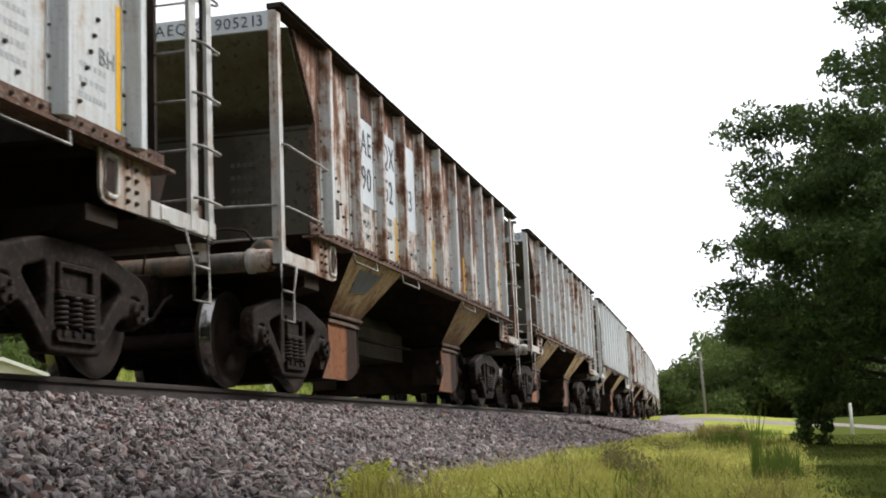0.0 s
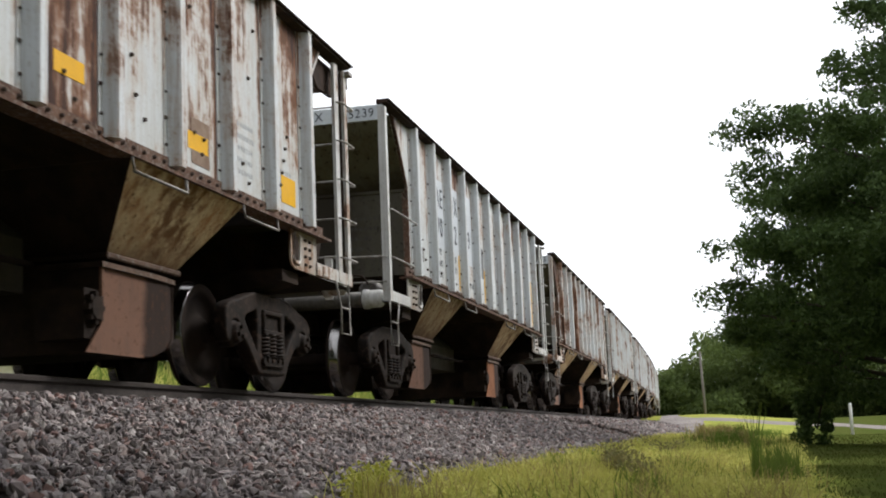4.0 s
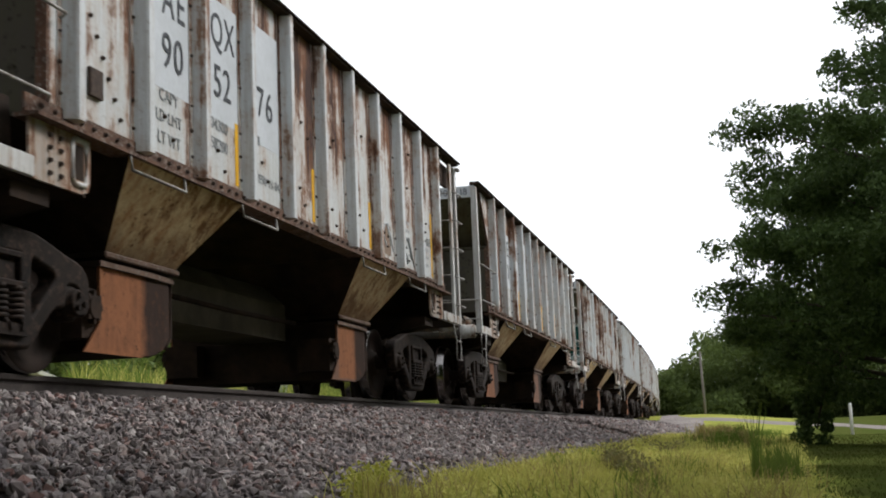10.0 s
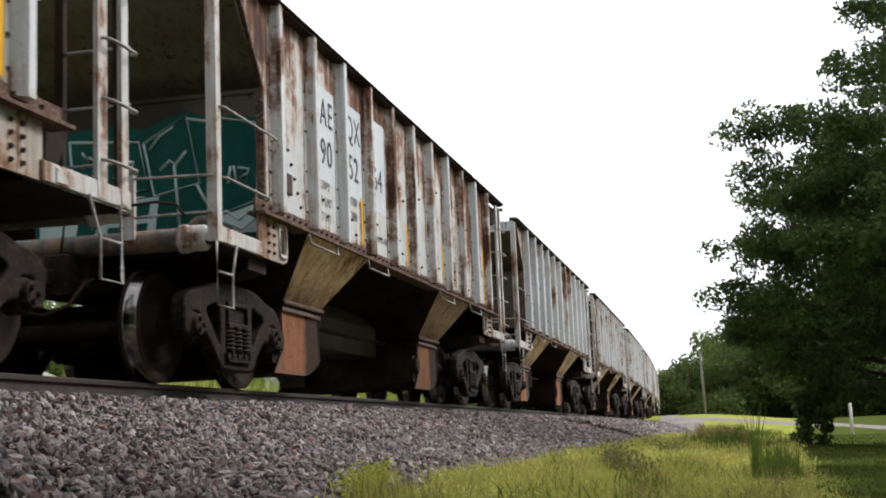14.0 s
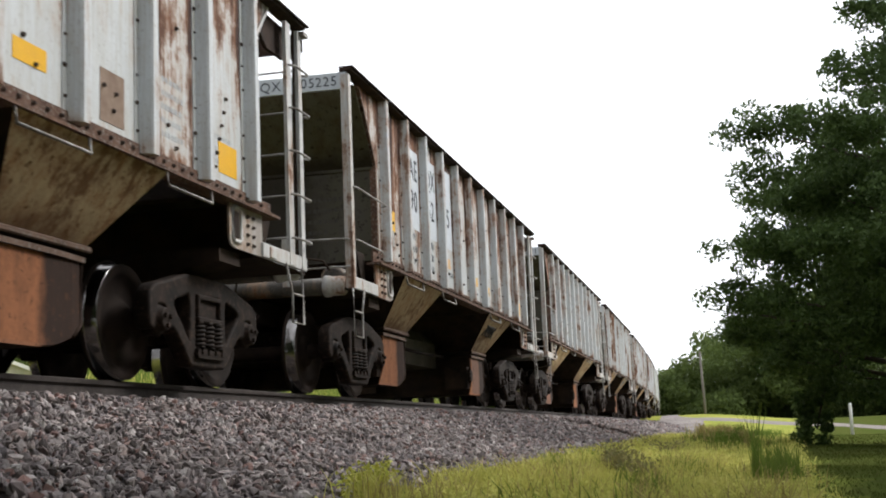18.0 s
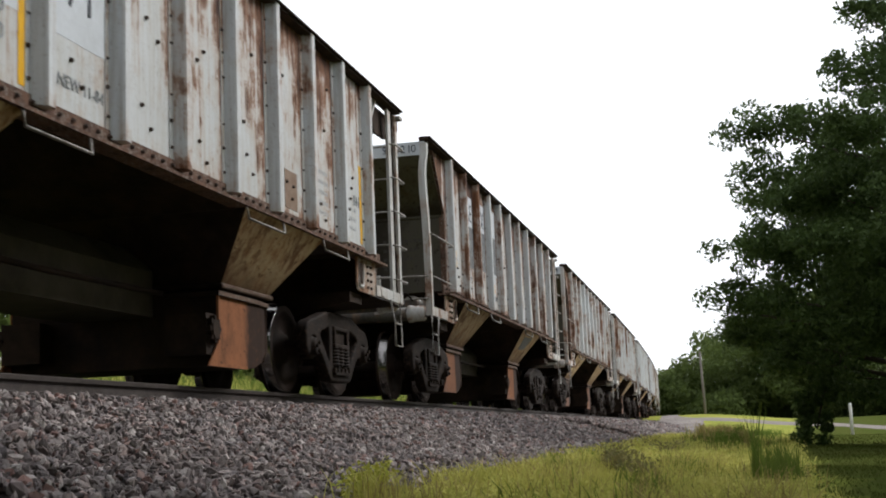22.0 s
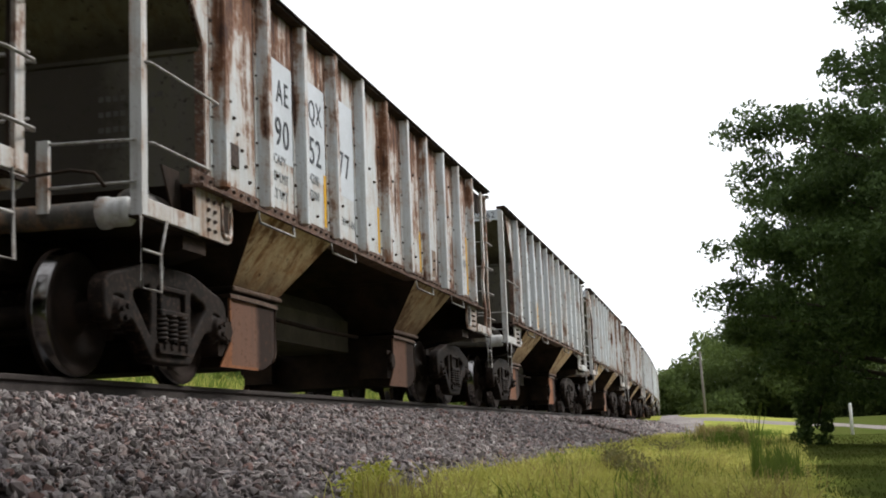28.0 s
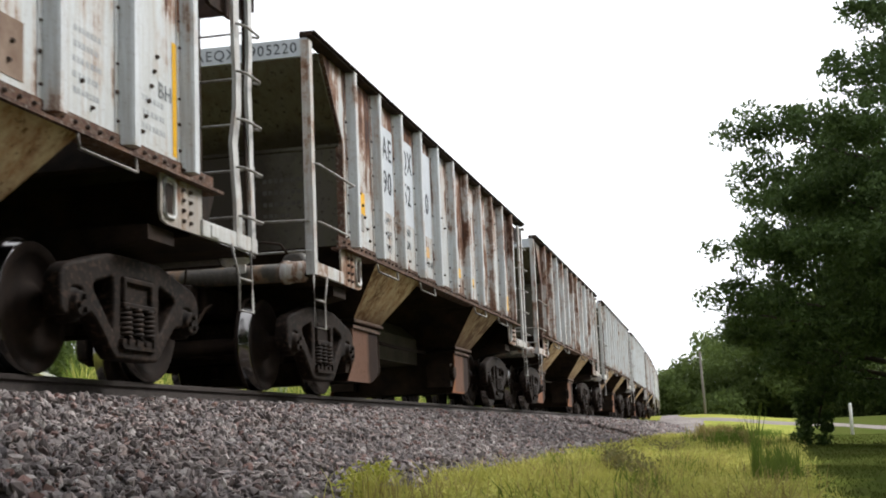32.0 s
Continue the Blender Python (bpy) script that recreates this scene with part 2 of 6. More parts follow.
def prism(bm, pts, a0, a1, axis="x"):
    """The polygon pts carried from a0 to a1 along an axis: x takes (y, z), y takes (x, z), z takes (x, y)."""
    def at(p, a):
        return {"x": (a, p[0], p[1]), "y": (p[0], a, p[1]), "z": (p[0], p[1], a)}[axis]
    va = [bm.verts.new(at(p, a0)) for p in pts]
    vb = [bm.verts.new(at(p, a1)) for p in pts]
    fs = [bm.faces.new(va[::-1]), bm.faces.new(vb)]
    k = len(pts)
    for i in range(k):
        fs.append(bm.faces.new((va[i], va[(i + 1) % k], vb[(i + 1) % k], vb[i])))
    return va + vb


def tube(bm, pts, r, n=6, close=True):
    pts = [Vector(p) for p in pts]
    rings = []
    for i, p in enumerate(pts):
        d = (pts[min(i + 1, len(pts) - 1)] - pts[max(i - 1, 0)]).normalized()
        a = d.cross(Vector((0, 0, 1)))
        if a.length < 1e-3:
            a = d.cross(Vector((1, 0, 0)))
        a.normalize()
        c = d.cross(a)
        rr = r[i] if isinstance(r, (list, tuple)) else r
        rings.append([bm.verts.new(p + (a * math.cos(q * 2 * math.pi / n) + c * math.sin(q * 2 * math.pi / n)) * rr) for q in range(n)])
    for a, c in zip(rings, rings[1:]):
        for q in range(n):
            f = bm.faces.new((a[q], a[(q + 1) % n], c[(q + 1) % n], c[q]))
            f.smooth = True
    if close:
        bm.faces.new(rings[0][::-1])
        bm.faces.new(rings[-1])


def lathe_x(bm, profile, n=40, smooth=True):
    """Turns (x, radius) round the x axis."""
    rings = [[bm.verts.new((x, r * math.cos(q * 2 * math.pi / n), r * math.sin(q * 2 * math.pi / n))) for q in range(n)] for x, r in profile]
    for a, c in zip(rings, rings[1:]):
        for q in range(n):
            f = bm.faces.new((a[q], a[(q + 1) % n], c[(q + 1) % n], c[q]))
            f.smooth = smooth
    bm.faces.new(rings[0])
    bm.faces.new(rings[-1][::-1])


def data_of(name, bm, mat, bevel=0.0):
    if bevel:
        bmesh.ops.bevel(bm, geom=[e for e in bm.edges if e.is_manifold and e.calc_face_angle(0) > 0.6], offset=bevel, segments=1, affect='EDGES', profile=0.6, clamp_overlap=True)
    bmesh.ops.recalc_face_normals(bm, faces=bm.faces)
    me = bpy.data.meshes.new(name)
    bm.to_mesh(me)
    bm.free()
    me.materials.append(mat)
    return me


def child(name, me, parent, label="", m=None):
    ob = new(name, me)
    ob.parent = parent
    if m is not None:
        ob.matrix_basis = m
    return tagged(ob, label) if label else ob


def part(name, bm, mat, parent, label="", bevel=0.0):
    return child(name, data_of(name, bm, mat, bevel), parent, label)


def thing(name, label, category, group="", kind="", m=None):
    ob = new(name)
    if m is not None:
        ob.matrix_basis = m
    return tagged(ob, label, category, group, kind)


# ---- the track's line: straight past the camera, then a long bend to the left ----
BEND, BEND_START = 0.000645, 10.9


def on_track(s):
    u = max(s - BEND_START, 0.0)
    a = BEND * u
    return -(1 - math.cos(a)) / BEND, min(s, BEND_START) + math.sin(a) / BEND, a


def off_track(x, y):
    """How far right of the track's middle line a place lies."""
    return x - on_track(y)[0]


def smooth(a, b, v):
    t = min(max((v - a) / (b - a), 0.0), 1.0)
    return t * t * (3 - 2 * t)


def road_height(x, y=77.0):
    return -0.04 - 0.52 * smooth(2.5, 9, x) - 0.50 * smooth(8, 15, x) - 0.25 * smooth(15, 60, x) + 0.045 * (min(y, 85.0) - 77.0)


def ground_height(x, y):
    l = off_track(x, y)
    if l >= 0:
        z = -0.80 - 0.14 * smooth(3.6, 5.6, l) - 0.20 * smooth(6, 11, l)
    else:
        z = -0.80 + 0.45 * smooth(3.0, 5.0, -l) + 0.95 * smooth(4.5, 8, -l) + 0.5 * smooth(9, 40, -l)
    if l > -6 and y > 40:
        far = road_height(x, y)
        far += (-0.12 - far) * smooth(85, 120, y)
        z += (far - 0.03 - z) * smooth(58, 72, y) * smooth(-6, -2, l)
    z += 0.03 * noise.noise((x * 0.7, y * 0.7, 0)) + 0.06 * noise.noise((x * 0.12, y * 0.12, 5)) * (1 - smooth(60, 70, y))
    return z


# ---- ground, track, road ----
def grid_mesh(name, xs, ys, height, mat):
    verts = [(x, y, height(x, y)) for y in ys for x in xs]
    w = len(xs)
    faces = [(j * w + i, j * w + i + 1, (j + 1) * w + i + 1, (j + 1) * w + i) for j in range(len(ys) - 1) for i in range(w - 1)]
    me = bpy.data.meshes.new(name)
    me.from_pydata(verts, [], faces)
    me.polygons.foreach_set("use_smooth", [True] * len(faces))
    me.materials.append(mat)
    return me


def spread(steps):
    out = []
    for a, b, d in steps:
        k = max(1, round((b - a) / d))
        out += [a + (b - a) * i / k for i in range(k)]
    return out + [steps[-1][1]]


m, n, l, b = material("lawn_soil", 0.95, sheen=0.0)
tc = n.new("ShaderNodeTexCoord")
big = noise_tex(n, l, tc.outputs["Object"], 0.35, 4)
small = noise_tex(n, l, tc.outputs["Object"], 9, 5, 0.7)
green = mix(n, l, ramp(n, l, big, [(0.38, (0, 0, 0)), (0.62, (1, 1, 1))]), (0.21, 0.245, 0.05), (0.33, 0.32, 0.08))
across = n.new("ShaderNodeSeparateXYZ")
l.new(tc.outputs["Object"], across.inputs[0])
# mown lawn: a greener tone than the verge, darkened further for tree shade
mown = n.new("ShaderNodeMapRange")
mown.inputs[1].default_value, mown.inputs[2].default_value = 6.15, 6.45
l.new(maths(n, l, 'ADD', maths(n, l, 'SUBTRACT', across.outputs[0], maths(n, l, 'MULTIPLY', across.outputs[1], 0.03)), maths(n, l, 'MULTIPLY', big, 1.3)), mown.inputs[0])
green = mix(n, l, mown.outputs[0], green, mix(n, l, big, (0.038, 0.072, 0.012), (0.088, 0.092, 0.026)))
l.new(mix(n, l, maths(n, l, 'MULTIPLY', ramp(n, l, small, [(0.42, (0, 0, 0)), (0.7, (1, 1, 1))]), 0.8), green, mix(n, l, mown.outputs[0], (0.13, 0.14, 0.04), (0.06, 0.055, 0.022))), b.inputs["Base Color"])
bump(n, l, b, small, 0.8, 0.05)
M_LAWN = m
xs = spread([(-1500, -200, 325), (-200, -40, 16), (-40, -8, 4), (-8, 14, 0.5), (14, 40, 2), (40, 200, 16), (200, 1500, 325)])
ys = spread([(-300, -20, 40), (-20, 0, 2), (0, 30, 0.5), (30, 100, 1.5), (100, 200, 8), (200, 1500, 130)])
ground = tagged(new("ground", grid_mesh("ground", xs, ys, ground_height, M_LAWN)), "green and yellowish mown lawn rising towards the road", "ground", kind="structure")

# gravel road over the crossing
m, n, l, b = material("pale_gravel", 0.95)
tc = n.new("ShaderNodeTexCoord")
f1 = noise_tex(n, l, tc.outputs["Object"], 0.8, 5)
f2 = noise_tex(n, l, tc.outputs["Object"], 14, 4, 0.7)
l.new(mix(n, l, maths(n, l, 'MULTIPLY', f2, 0.6), mix(n, l, f1, (0.26, 0.23, 0.21), (0.18, 0.155, 0.145)), (0.10, 0.09, 0.08)), b.inputs["Base Color"])
bump(n, l, b, f2, 0.6, 0.03)
M_GRAVEL = m


def road_mesh():
    bm = bmesh.new()
    rows = []
    for i in range(61):
        x = 1.75 + 90 * (i / 60) ** 1.6
        yc = 77 + 0.02 * (x - 2)
        w = 1.9
        rows.append([bm.verts.new((x, yc + d, road_height(x, yc + d) + 0.0 + 0.04 * (1 - (d / w) ** 2) - (0.10 if abs(d) > w else 0))) for d in (-w - 0.7, -w, -w / 2, 0, w / 2, w, w + 0.7)])
    for a, c in zip(rows, rows[1:]):
        for q in range(6):
            bm.faces.new((a[q], c[q], c[q + 1], a[q + 1])).smooth = True
    return data_of("road", bm, M_GRAVEL)


tagged(new("road", road_mesh()), "pale gravel road sloping up to the railway crossing", "road", kind="structure")

# ballast bed
m, n, l, b = material("ballast_stone", 0.9)
geo = n.new("ShaderNodeNewGeometry")
oi = n.new("ShaderNodeObjectInfo")
pick = maths(n, l, 'FRACT', maths(n, l, 'ADD', geo.outputs["Random Per Island"], oi.outputs["Random"]))
tc = n.new("ShaderNodeTexCoord")
g1 = noise_tex(n, l, tc.outputs["Object"], 60, 4, 0.7)
g2 = noise_tex(n, l, tc.outputs["Object"], 1.3, 3)
stone_colour = ramp(n, l, pick, [(0.0, (0.100, 0.086, 0.083)), (0.2, (0.218, 0.186, 0.180)), (0.4, (0.345, 0.300, 0.288)), (0.56, (0.187, 0.171, 0.178)), (0.70, (0.425, 0.335, 0.312)), (0.82, (0.601, 0.569, 0.539)), (0.91, (0.33, 0.185, 0.158)), (1.0, (0.075, 0.065, 0.065))])
stone_colour = mix(n, l, maths(n, l, 'MULTIPLY', g1, 0.75), stone_colour, (0.085, 0.076, 0.073))
l.new(mix(n, l, maths(n, l, 'MULTIPLY', ramp(n, l, g2, [(0.45, (0, 0, 0)), (0.75, (1, 1, 1))]), 0.3), stone_colour, (0.13, 0.105, 0.085)), b.inputs["Base Color"])
bump(n, l, b, g1, 0.5, 0.008)
M_STONE = m
M_BED = mottled("ballast_bed", (0.03, 0.026, 0.025), (0.10, 0.086, 0.08), 22, third=(0.17, 0.145, 0.135), dist=0.04, bumps=0.9)


def bed_height(l):
    """The bed's profile across the track: flat under the sleepers, sloping shoulders."""
    a = abs(l)
    return -0.215 - 0.64 * min(max((a - 1.58) / 2.12, 0), 1.2)


def bed_mesh():
    bm = bmesh.new()
    prof = [-4.1, -3.7, -1.75, -0.9, 0, 0.9, 1.75, 2.2, 2.7, 3.2, 3.7, 4.1]
    rows = []
    for i in range(200):
        s = -30 + 230 * i / 199
        x, y, a = on_track(s)
        rows.append([bm.verts.new((x + l * math.cos(a), y + l * math.sin(a), bed_height(l) - 0.02)) for l in prof])
    for a, c in zip(rows, rows[1:]):
        for q in range(len(prof) - 1):
            bm.faces.new((a[q], a[q + 1], c[q + 1], c[q])).smooth = True
    return data_of("ballast_bed", bm, M_BED)


ballast = tagged(new("ballast", bed_mesh()), "crushed grey and pinkish stone ballast bed with sloping shoulders", "ballast", kind="structure")


def stone_shapes(count):
    out = []
    rng = random.Random(4)
    for i in range(count):
        bm = bmesh.new()
        bmesh.ops.create_icosphere(bm, subdivisions=1, radius=1)
        sx, sy, sz = rng.uniform(0.95, 1.5), rng.uniform(0.6, 1.0), rng.uniform(0.38, 0.66)
        for v in bm.verts:
            k = rng.uniform(0.62, 1.25)
            v.co = Vector((v.co.x * sx * k, v.co.y * sy * k, v.co.z * sz * k))
        bmesh.ops.convex_hull(bm, input=bm.verts)
        loose = [v for v in bm.verts if not v.link_faces]
        bmesh.ops.delete(bm, geom=loose, context='VERTS')
        bmesh.ops.recalc_face_normals(bm, faces=bm.faces)
        out.append(data_of("stone", bm, M_STONE))
    return out


STONES = stone_shapes(12)


def scatter_stones():
    rng = np.random.default_rng(3)
    shapes = []
    for me in STONES:
        co = np.zeros(len(me.vertices) * 3)
        me.vertices.foreach_get("co", co)
        me.calc_loop_triangles()
        tri = np.zeros(len(me.loop_triangles) * 3, int)
        me.loop_triangles.foreach_get("vertices", tri)
        shapes.append((co.reshape(-1, 3), tri.reshape(-1, 3)))
    verts, faces, base = [], [], 0
    bands = ((4.0, 9.5, 0.0235, 0.034, 1050), (9.5, 16, 0.029, 0.036, 900), (16, 30, 0.042, 0.04, 560), (30, 60, 0.062, 0.05, 190), (60, 110, 0.10, 0.06, 50))
    spots = []
    for s0, s1, size, jit, per in bands:
        k = int((s1 - s0) * 3.0 * per)
        s = rng.uniform(s0, s1, k)
        l = rng.uniform(0.95, 3.85, k)
        keep = rng.uniform(0, 1, k) > np.clip((l - 3.35) / 0.6, 0, 0.9)
        for si, li, in zip(s[keep], l[keep]):
            spots.append((si, li, size))
    # behind the camera, between the rails and on the far shoulder: sparser
    for k, s0, s1, l0, l1, size in ((6500, -7, 4, 0.95, 3.7, 0.036), (11500, -7, 36, -3.6, 0.95, 0.05)):
        for si, li in zip(rng.uniform(s0, s1, k), rng.uniform(l0, l1, k)):
            if abs(abs(li) - 0.7535) > 0.11:
                spots.append((si, li, size))
    for si, li, size in spots:
        x, y, a = on_track(si)
        co, tri = shapes[rng.integers(len(shapes))]
        r = size * (0.62 + 0.75 * rng.random() ** 2) * (0.55 if abs(li) < 0.9 else 1.0)
        q = Euler(rng.uniform(-1.2, 1.2, 2).tolist() + [rng.uniform(0, 6.28)]).to_matrix()
        rot = np.array(q)
        p = np.array((x + li * math.cos(a), y + li * math.sin(a), bed_height(li) + rng.uniform(-0.012, 0.02) + r * 0.15))
        if si > 26 and 1.9 < li < 3.7 and rng.random() < 0.4:
            p[2] += 0.05 + 0.08 * math.sin(math.pi * (li - 1.8) / 2.0)
        verts.append(co @ rot.T * r + p)
        faces.append(tri + base)
        base += len(co)
    me = bpy.data.meshes.new("loose_stones")
    me.from_pydata(np.concatenate(verts).tolist(), [], np.concatenate(faces).tolist())
    me.materials.append(M_STONE)
    return me


tagged(child("loose_stones", scatter_stones(), ballast), kind="stuff")
_rng = random.Random(8)
for i in range(290):
    s, lat = _rng.uniform(5.2, 8.6), _rng.uniform(2.0, 3.6)
    x, y, a = on_track(s)
    r = _rng.uniform(0.022, 0.038)
    k = child("stone", STONES[i % 12], ballast, m=pose(x + lat, y, bed_height(lat) + r * 0.45, _rng.uniform(-25, 25), _rng.uniform(-25, 25), _rng.uniform(0, 360)) @ Matrix.Scale(r, 4))


# rails and sleepers
def rail_mesh(lat):
    prof = [(-0.07, -0.17), (0.07, -0.17), (0.07, -0.155), (0.012, -0.135), (0.010, -0.05), (0.034, -0.036), (0.036, -0.006), (0.028, 0.0), (-0.028, 0.0), (-0.036, -0.006), (-0.034, -0.036), (-0.010, -0.05), (-0.012, -0.135), (-0.07, -0.155)]
    bm = bmesh.new()
    rows = []
    for i in range(140):
        s = -30 + 230 * i / 139
        x, y, a = on_track(s)
        rows.append([bm.verts.new((x + (lat + p) * math.cos(a), y + (lat + p) * math.sin(a), h)) for p, h in prof])
    for a, c in zip(rows, rows[1:]):
        for q in range(len(prof)):
            f = bm.faces.new((a[q], a[(q + 1) % len(prof)], c[(q + 1) % len(prof)], c[q]))
            f.material_index = 1 if q == 7 else 0
    me = data_of("rail", bm, M_RAIL)
    me.materials.append(M_RAILTOP)
    return me


track = thing("track", "standard-gauge railway track of two steel rails on sleepers", "railway track", kind="structure")
child("rail", rail_mesh(0.7535), track, "dark rusty steel rail with a worn bright top")
child("rail", rail_mesh(-0.7535), track, "dark rusty steel rail with a worn bright top")
M_SLEEPER = mottled("old_sleeper_wood", (0.07, 0.055, 0.045), (0.12, 0.10, 0.085), 4, stretch=(1, 8, 8))
bm = bmesh.new()
box(bm, -1.3, 1.3, -0.115, 0.115, -0.34, -0.172)
SLEEPER = data_of("sleeper", bm, M_SLEEPER, 0.012)
for i in range(150):
    x, y, a = on_track(-8 + i * 0.54)
    child("sleeper", SLEEPER, track, m=pose(x, y, 0, 0, 0, math.degrees(a)))


# ---- the hopper wagons ----
M_BEAM = car_paint("scraped_beam_paint", (0.075, 0.068, 0.060), (0.028, 0.022, 0.018), -0.12, 0.0)
M_JACK = car_paint("rusty_jacking_paint", (0.36, 0.33, 0.30), (0.16, 0.12, 0.095), 0.12, 0.0)
BODY = 13.1          # length over the corner posts
PITCH_OF_CARS = 14.45
TRUCKS = (1.12, 11.27)
BAYS = (0.0, 5.56)
RIB0, RIB_STEP = 1.50, 1.012
WHEEL_R = 0.457


def bolt(bm, x, y, z, r=0.019, d=0.024):
    k = [bm.verts.new((x, y + r * math.cos(a), z + r * math.sin(a))) for a in [i * math.pi / 3 for i in range(6)]]
    e = [bm.verts.new((x + d, y + 0.6 * r * math.cos(a), z + 0.6 * r * math.sin(a))) for a in [i * math.pi / 3 for i in range(6)]]
    bm.faces.new(e)
    for i in range(6):
        bm.faces.new((k[i], k[(i + 1) % 6], e[(i + 1) % 6], e[i]))


def rib_mesh():
    bm = bmesh.new()
    prism(bm, [(1.362, -0.13), (1.37, -0.13), (1.375, -0.085), (1.452, -0.045), (1.468, -0.03), (1.468, 0.055), (1.452, 0.07), (1.375, 0.085), (1.37, 0.12), (1.362, 0.12)], 1.56, 3.54, "z")
    me = data_of("side_post", bm, M_RIB)
    me.materials.append(M_SHEET)
    for p in me.polygons:
        if p.normal.x > 0.8 and p.center.x < 1.38:
            p.material_index = 1
    return me


def rib_rivets_mesh():
    bm = bmesh.new()
    for i in range(9):
        if i not in (3, 7):
            bolt(bm, 1.37, -0.105 + 0.006 * math.sin(i * 5.0), 1.72 + i * 0.205 + 0.02 * math.sin(i * 3.1), 0.016 + 0.004 * math.sin(i * 2.3), 0.018)
    for i in range(4):
        bolt(bm, 1.37, 0.103, 1.8 + i * 0.42 + 0.05 * math.sin(i * 4.0), 0.017, 0.018)
    return data_of("rivets", bm, M_BOLT)


def helix_mesh():
    bm = bmesh.new()
    pts = []
    for i in range(73):
        a = i / 12 * 2 * math.pi
        pts.append((0.073 * math.cos(a), 0.073 * math.sin(a), 0.27 + 0.215 * i / 72))
    tube(bm, pts, 0.0165, 6)
    return data_of("coil_spring", bm, M_FRAME)


def rounded(pts, steps=5):
    """A closed line drawn softly through the points."""
    out, k = [], len(pts)
    for q in range(k):
        p0, p1, p2, p3 = (Vector((*pts[(q + d) % k], 0)) for d in (-1, 0, 1, 2))
        for s in range(steps):
            t = s / steps
            v = 0.5 * ((2 * p1) + (p2 - p0) * t + (2 * p0 - 5 * p1 + 4 * p2 - p3) * t * t + (3 * p1 - p0 - 3 * p2 + p3) * t ** 3)
            out.append((v.x, v.y))
    return out


def sideframe_mesh():
    """Cast side frame: a curved casting with a spring window, two oval openings and jaws round the bearings."""
    half = [(1.085, 0.57), (1.06, 0.65), (0.97, 0.71), (0.8, 0.745), (0.52, 0.815), (0.3, 0.845)]
    under = [(0.25, 0.14), (0.36, 0.165), (0.50, 0.30), (0.655, 0.42), (0.755, 0.435), (0.79, 0.47), (0.80, 0.585), (0.97, 0.58), (0.985, 0.45), (1.02, 0.40), (1.075, 0.43)]
    outer = [(-a, b) for a, b in half] + [(a, b) for a, b in half[::-1]] + [(a, b) for a, b in under[::-1]] + [(-a, b) for a, b in under]
    window = [(-0.27, 0.28), (0.27, 0.28), (0.28, 0.32), (0.275, 0.68), (0.25, 0.735), (-0.25, 0.735), (-0.275, 0.68), (-0.28, 0.32)]
    c = bpy.data.curves.new("side_frame", 'CURVE')
    c.dimensions, c.fill_mode = '2D', 'BOTH'
    c.extrude, c.bevel_depth, c.bevel_resolution = 0.042, 0.026, 2
    lines = [rounded(outer, 4), window]
    gap = [(0.352, 0.70), (0.50, 0.69), (0.635, 0.655), (0.68, 0.60), (0.64, 0.535), (0.52, 0.43), (0.41, 0.325), (0.352, 0.33)]
    for s in (-1, 1):
        lines.append([(s * a, b) for a, b in rounded(gap, 3)])
    for line in lines:
        sp = c.splines.new('POLY')
        sp.points.add(len(line) - 1)
        for p, (a, b) in zip(sp.points, line):
            p.co = (a, b, 0, 1)
        sp.use_cyclic_u = True
    ob = bpy.data.objects.new("side_frame", c)
    me = bpy.data.meshes.new_from_object(ob)
    bpy.data.objects.remove(ob)
    me.transform(Matrix(((0, 0, 1, 1.065), (1, 0, 0, 0), (0, 1, 0, 0), (0, 0, 0, 1))))
    bm = bmesh.new()
    bm.from_mesh(me)
    bmesh.ops.remove_doubles(bm, verts=bm.verts, dist=0.0005)
    prism(bm, [(-0.29, 0.215), (-0.26, 0.19), (0.26, 0.19), (0.29, 0.215), (0.285, 0.262), (-0.285, 0.262)], 0.96, 1.165)
    for q in (-0.2, -0.07, 0.07, 0.2):
        box(bm, 1.165, 1.18, q - 0.02, q + 0.02, 0.225, 0.262)
    return data_of("side_frame", bm, M_FRAME)


def wheel_mesh():
    bm = bmesh.new()
    prof = [(0.672, 0.12), (0.672, 0.16), (0.70, 0.18), (0.715, 0.33), (0.685, 0.37), (0.68, 0.478), (0.700, 0.484), (0.714, 0.466), (0.725, 0.459), (0.812, 0.453), (0.818, 0.446), (0.8195, 0.431), (0.820, 0.39), (0.80, 0.365), (0.765, 0.33), (0.755, 0.22), (0.775, 0.165), (0.825, 0.14), (0.83, 0.09)]
    lathe_x(bm, prof, 48)
    me = data_of("wheel", bm, M_WHEEL)
    me.materials.append(M_TREAD)
    for p in me.polygons:
        r = math.hypot(p.center.y, p.center.z)
        if r > 0.44 and 0.715 < p.center.x < 0.816:
            p.material_index = 1
    return me


def cap_mesh():
    bm = bmesh.new()
    lathe_x(bm, [(1.0, 0.125), (1.10, 0.125), (1.115, 0.115), (1.115, 0.10), (1.16, 0.092), (1.175, 0.08)], 20)
    for i in range(3):
        a = i * 2.094
        r = bmesh.ops.create_cone(bm, cap_ends=True, segments=6, radius1=0.022, radius2=0.02, depth=0.03)
        bmesh.ops.transform(bm, verts=r["verts"], matrix=Matrix.Translation((1.185, 0.05 * math.cos(a), 0.05 * math.sin(a))) @ Matrix.Rotation(math.pi / 2, 4, 'Y'))
    return data_of("bearing_cap", bm, M_FRAME)


RIB, RIB_RIVETS, HELIX, SIDEFRAME, WHEEL, CAP = rib_mesh(), rib_rivets_mesh(), helix_mesh(), sideframe_mesh(), wheel_mesh(), cap_mesh()
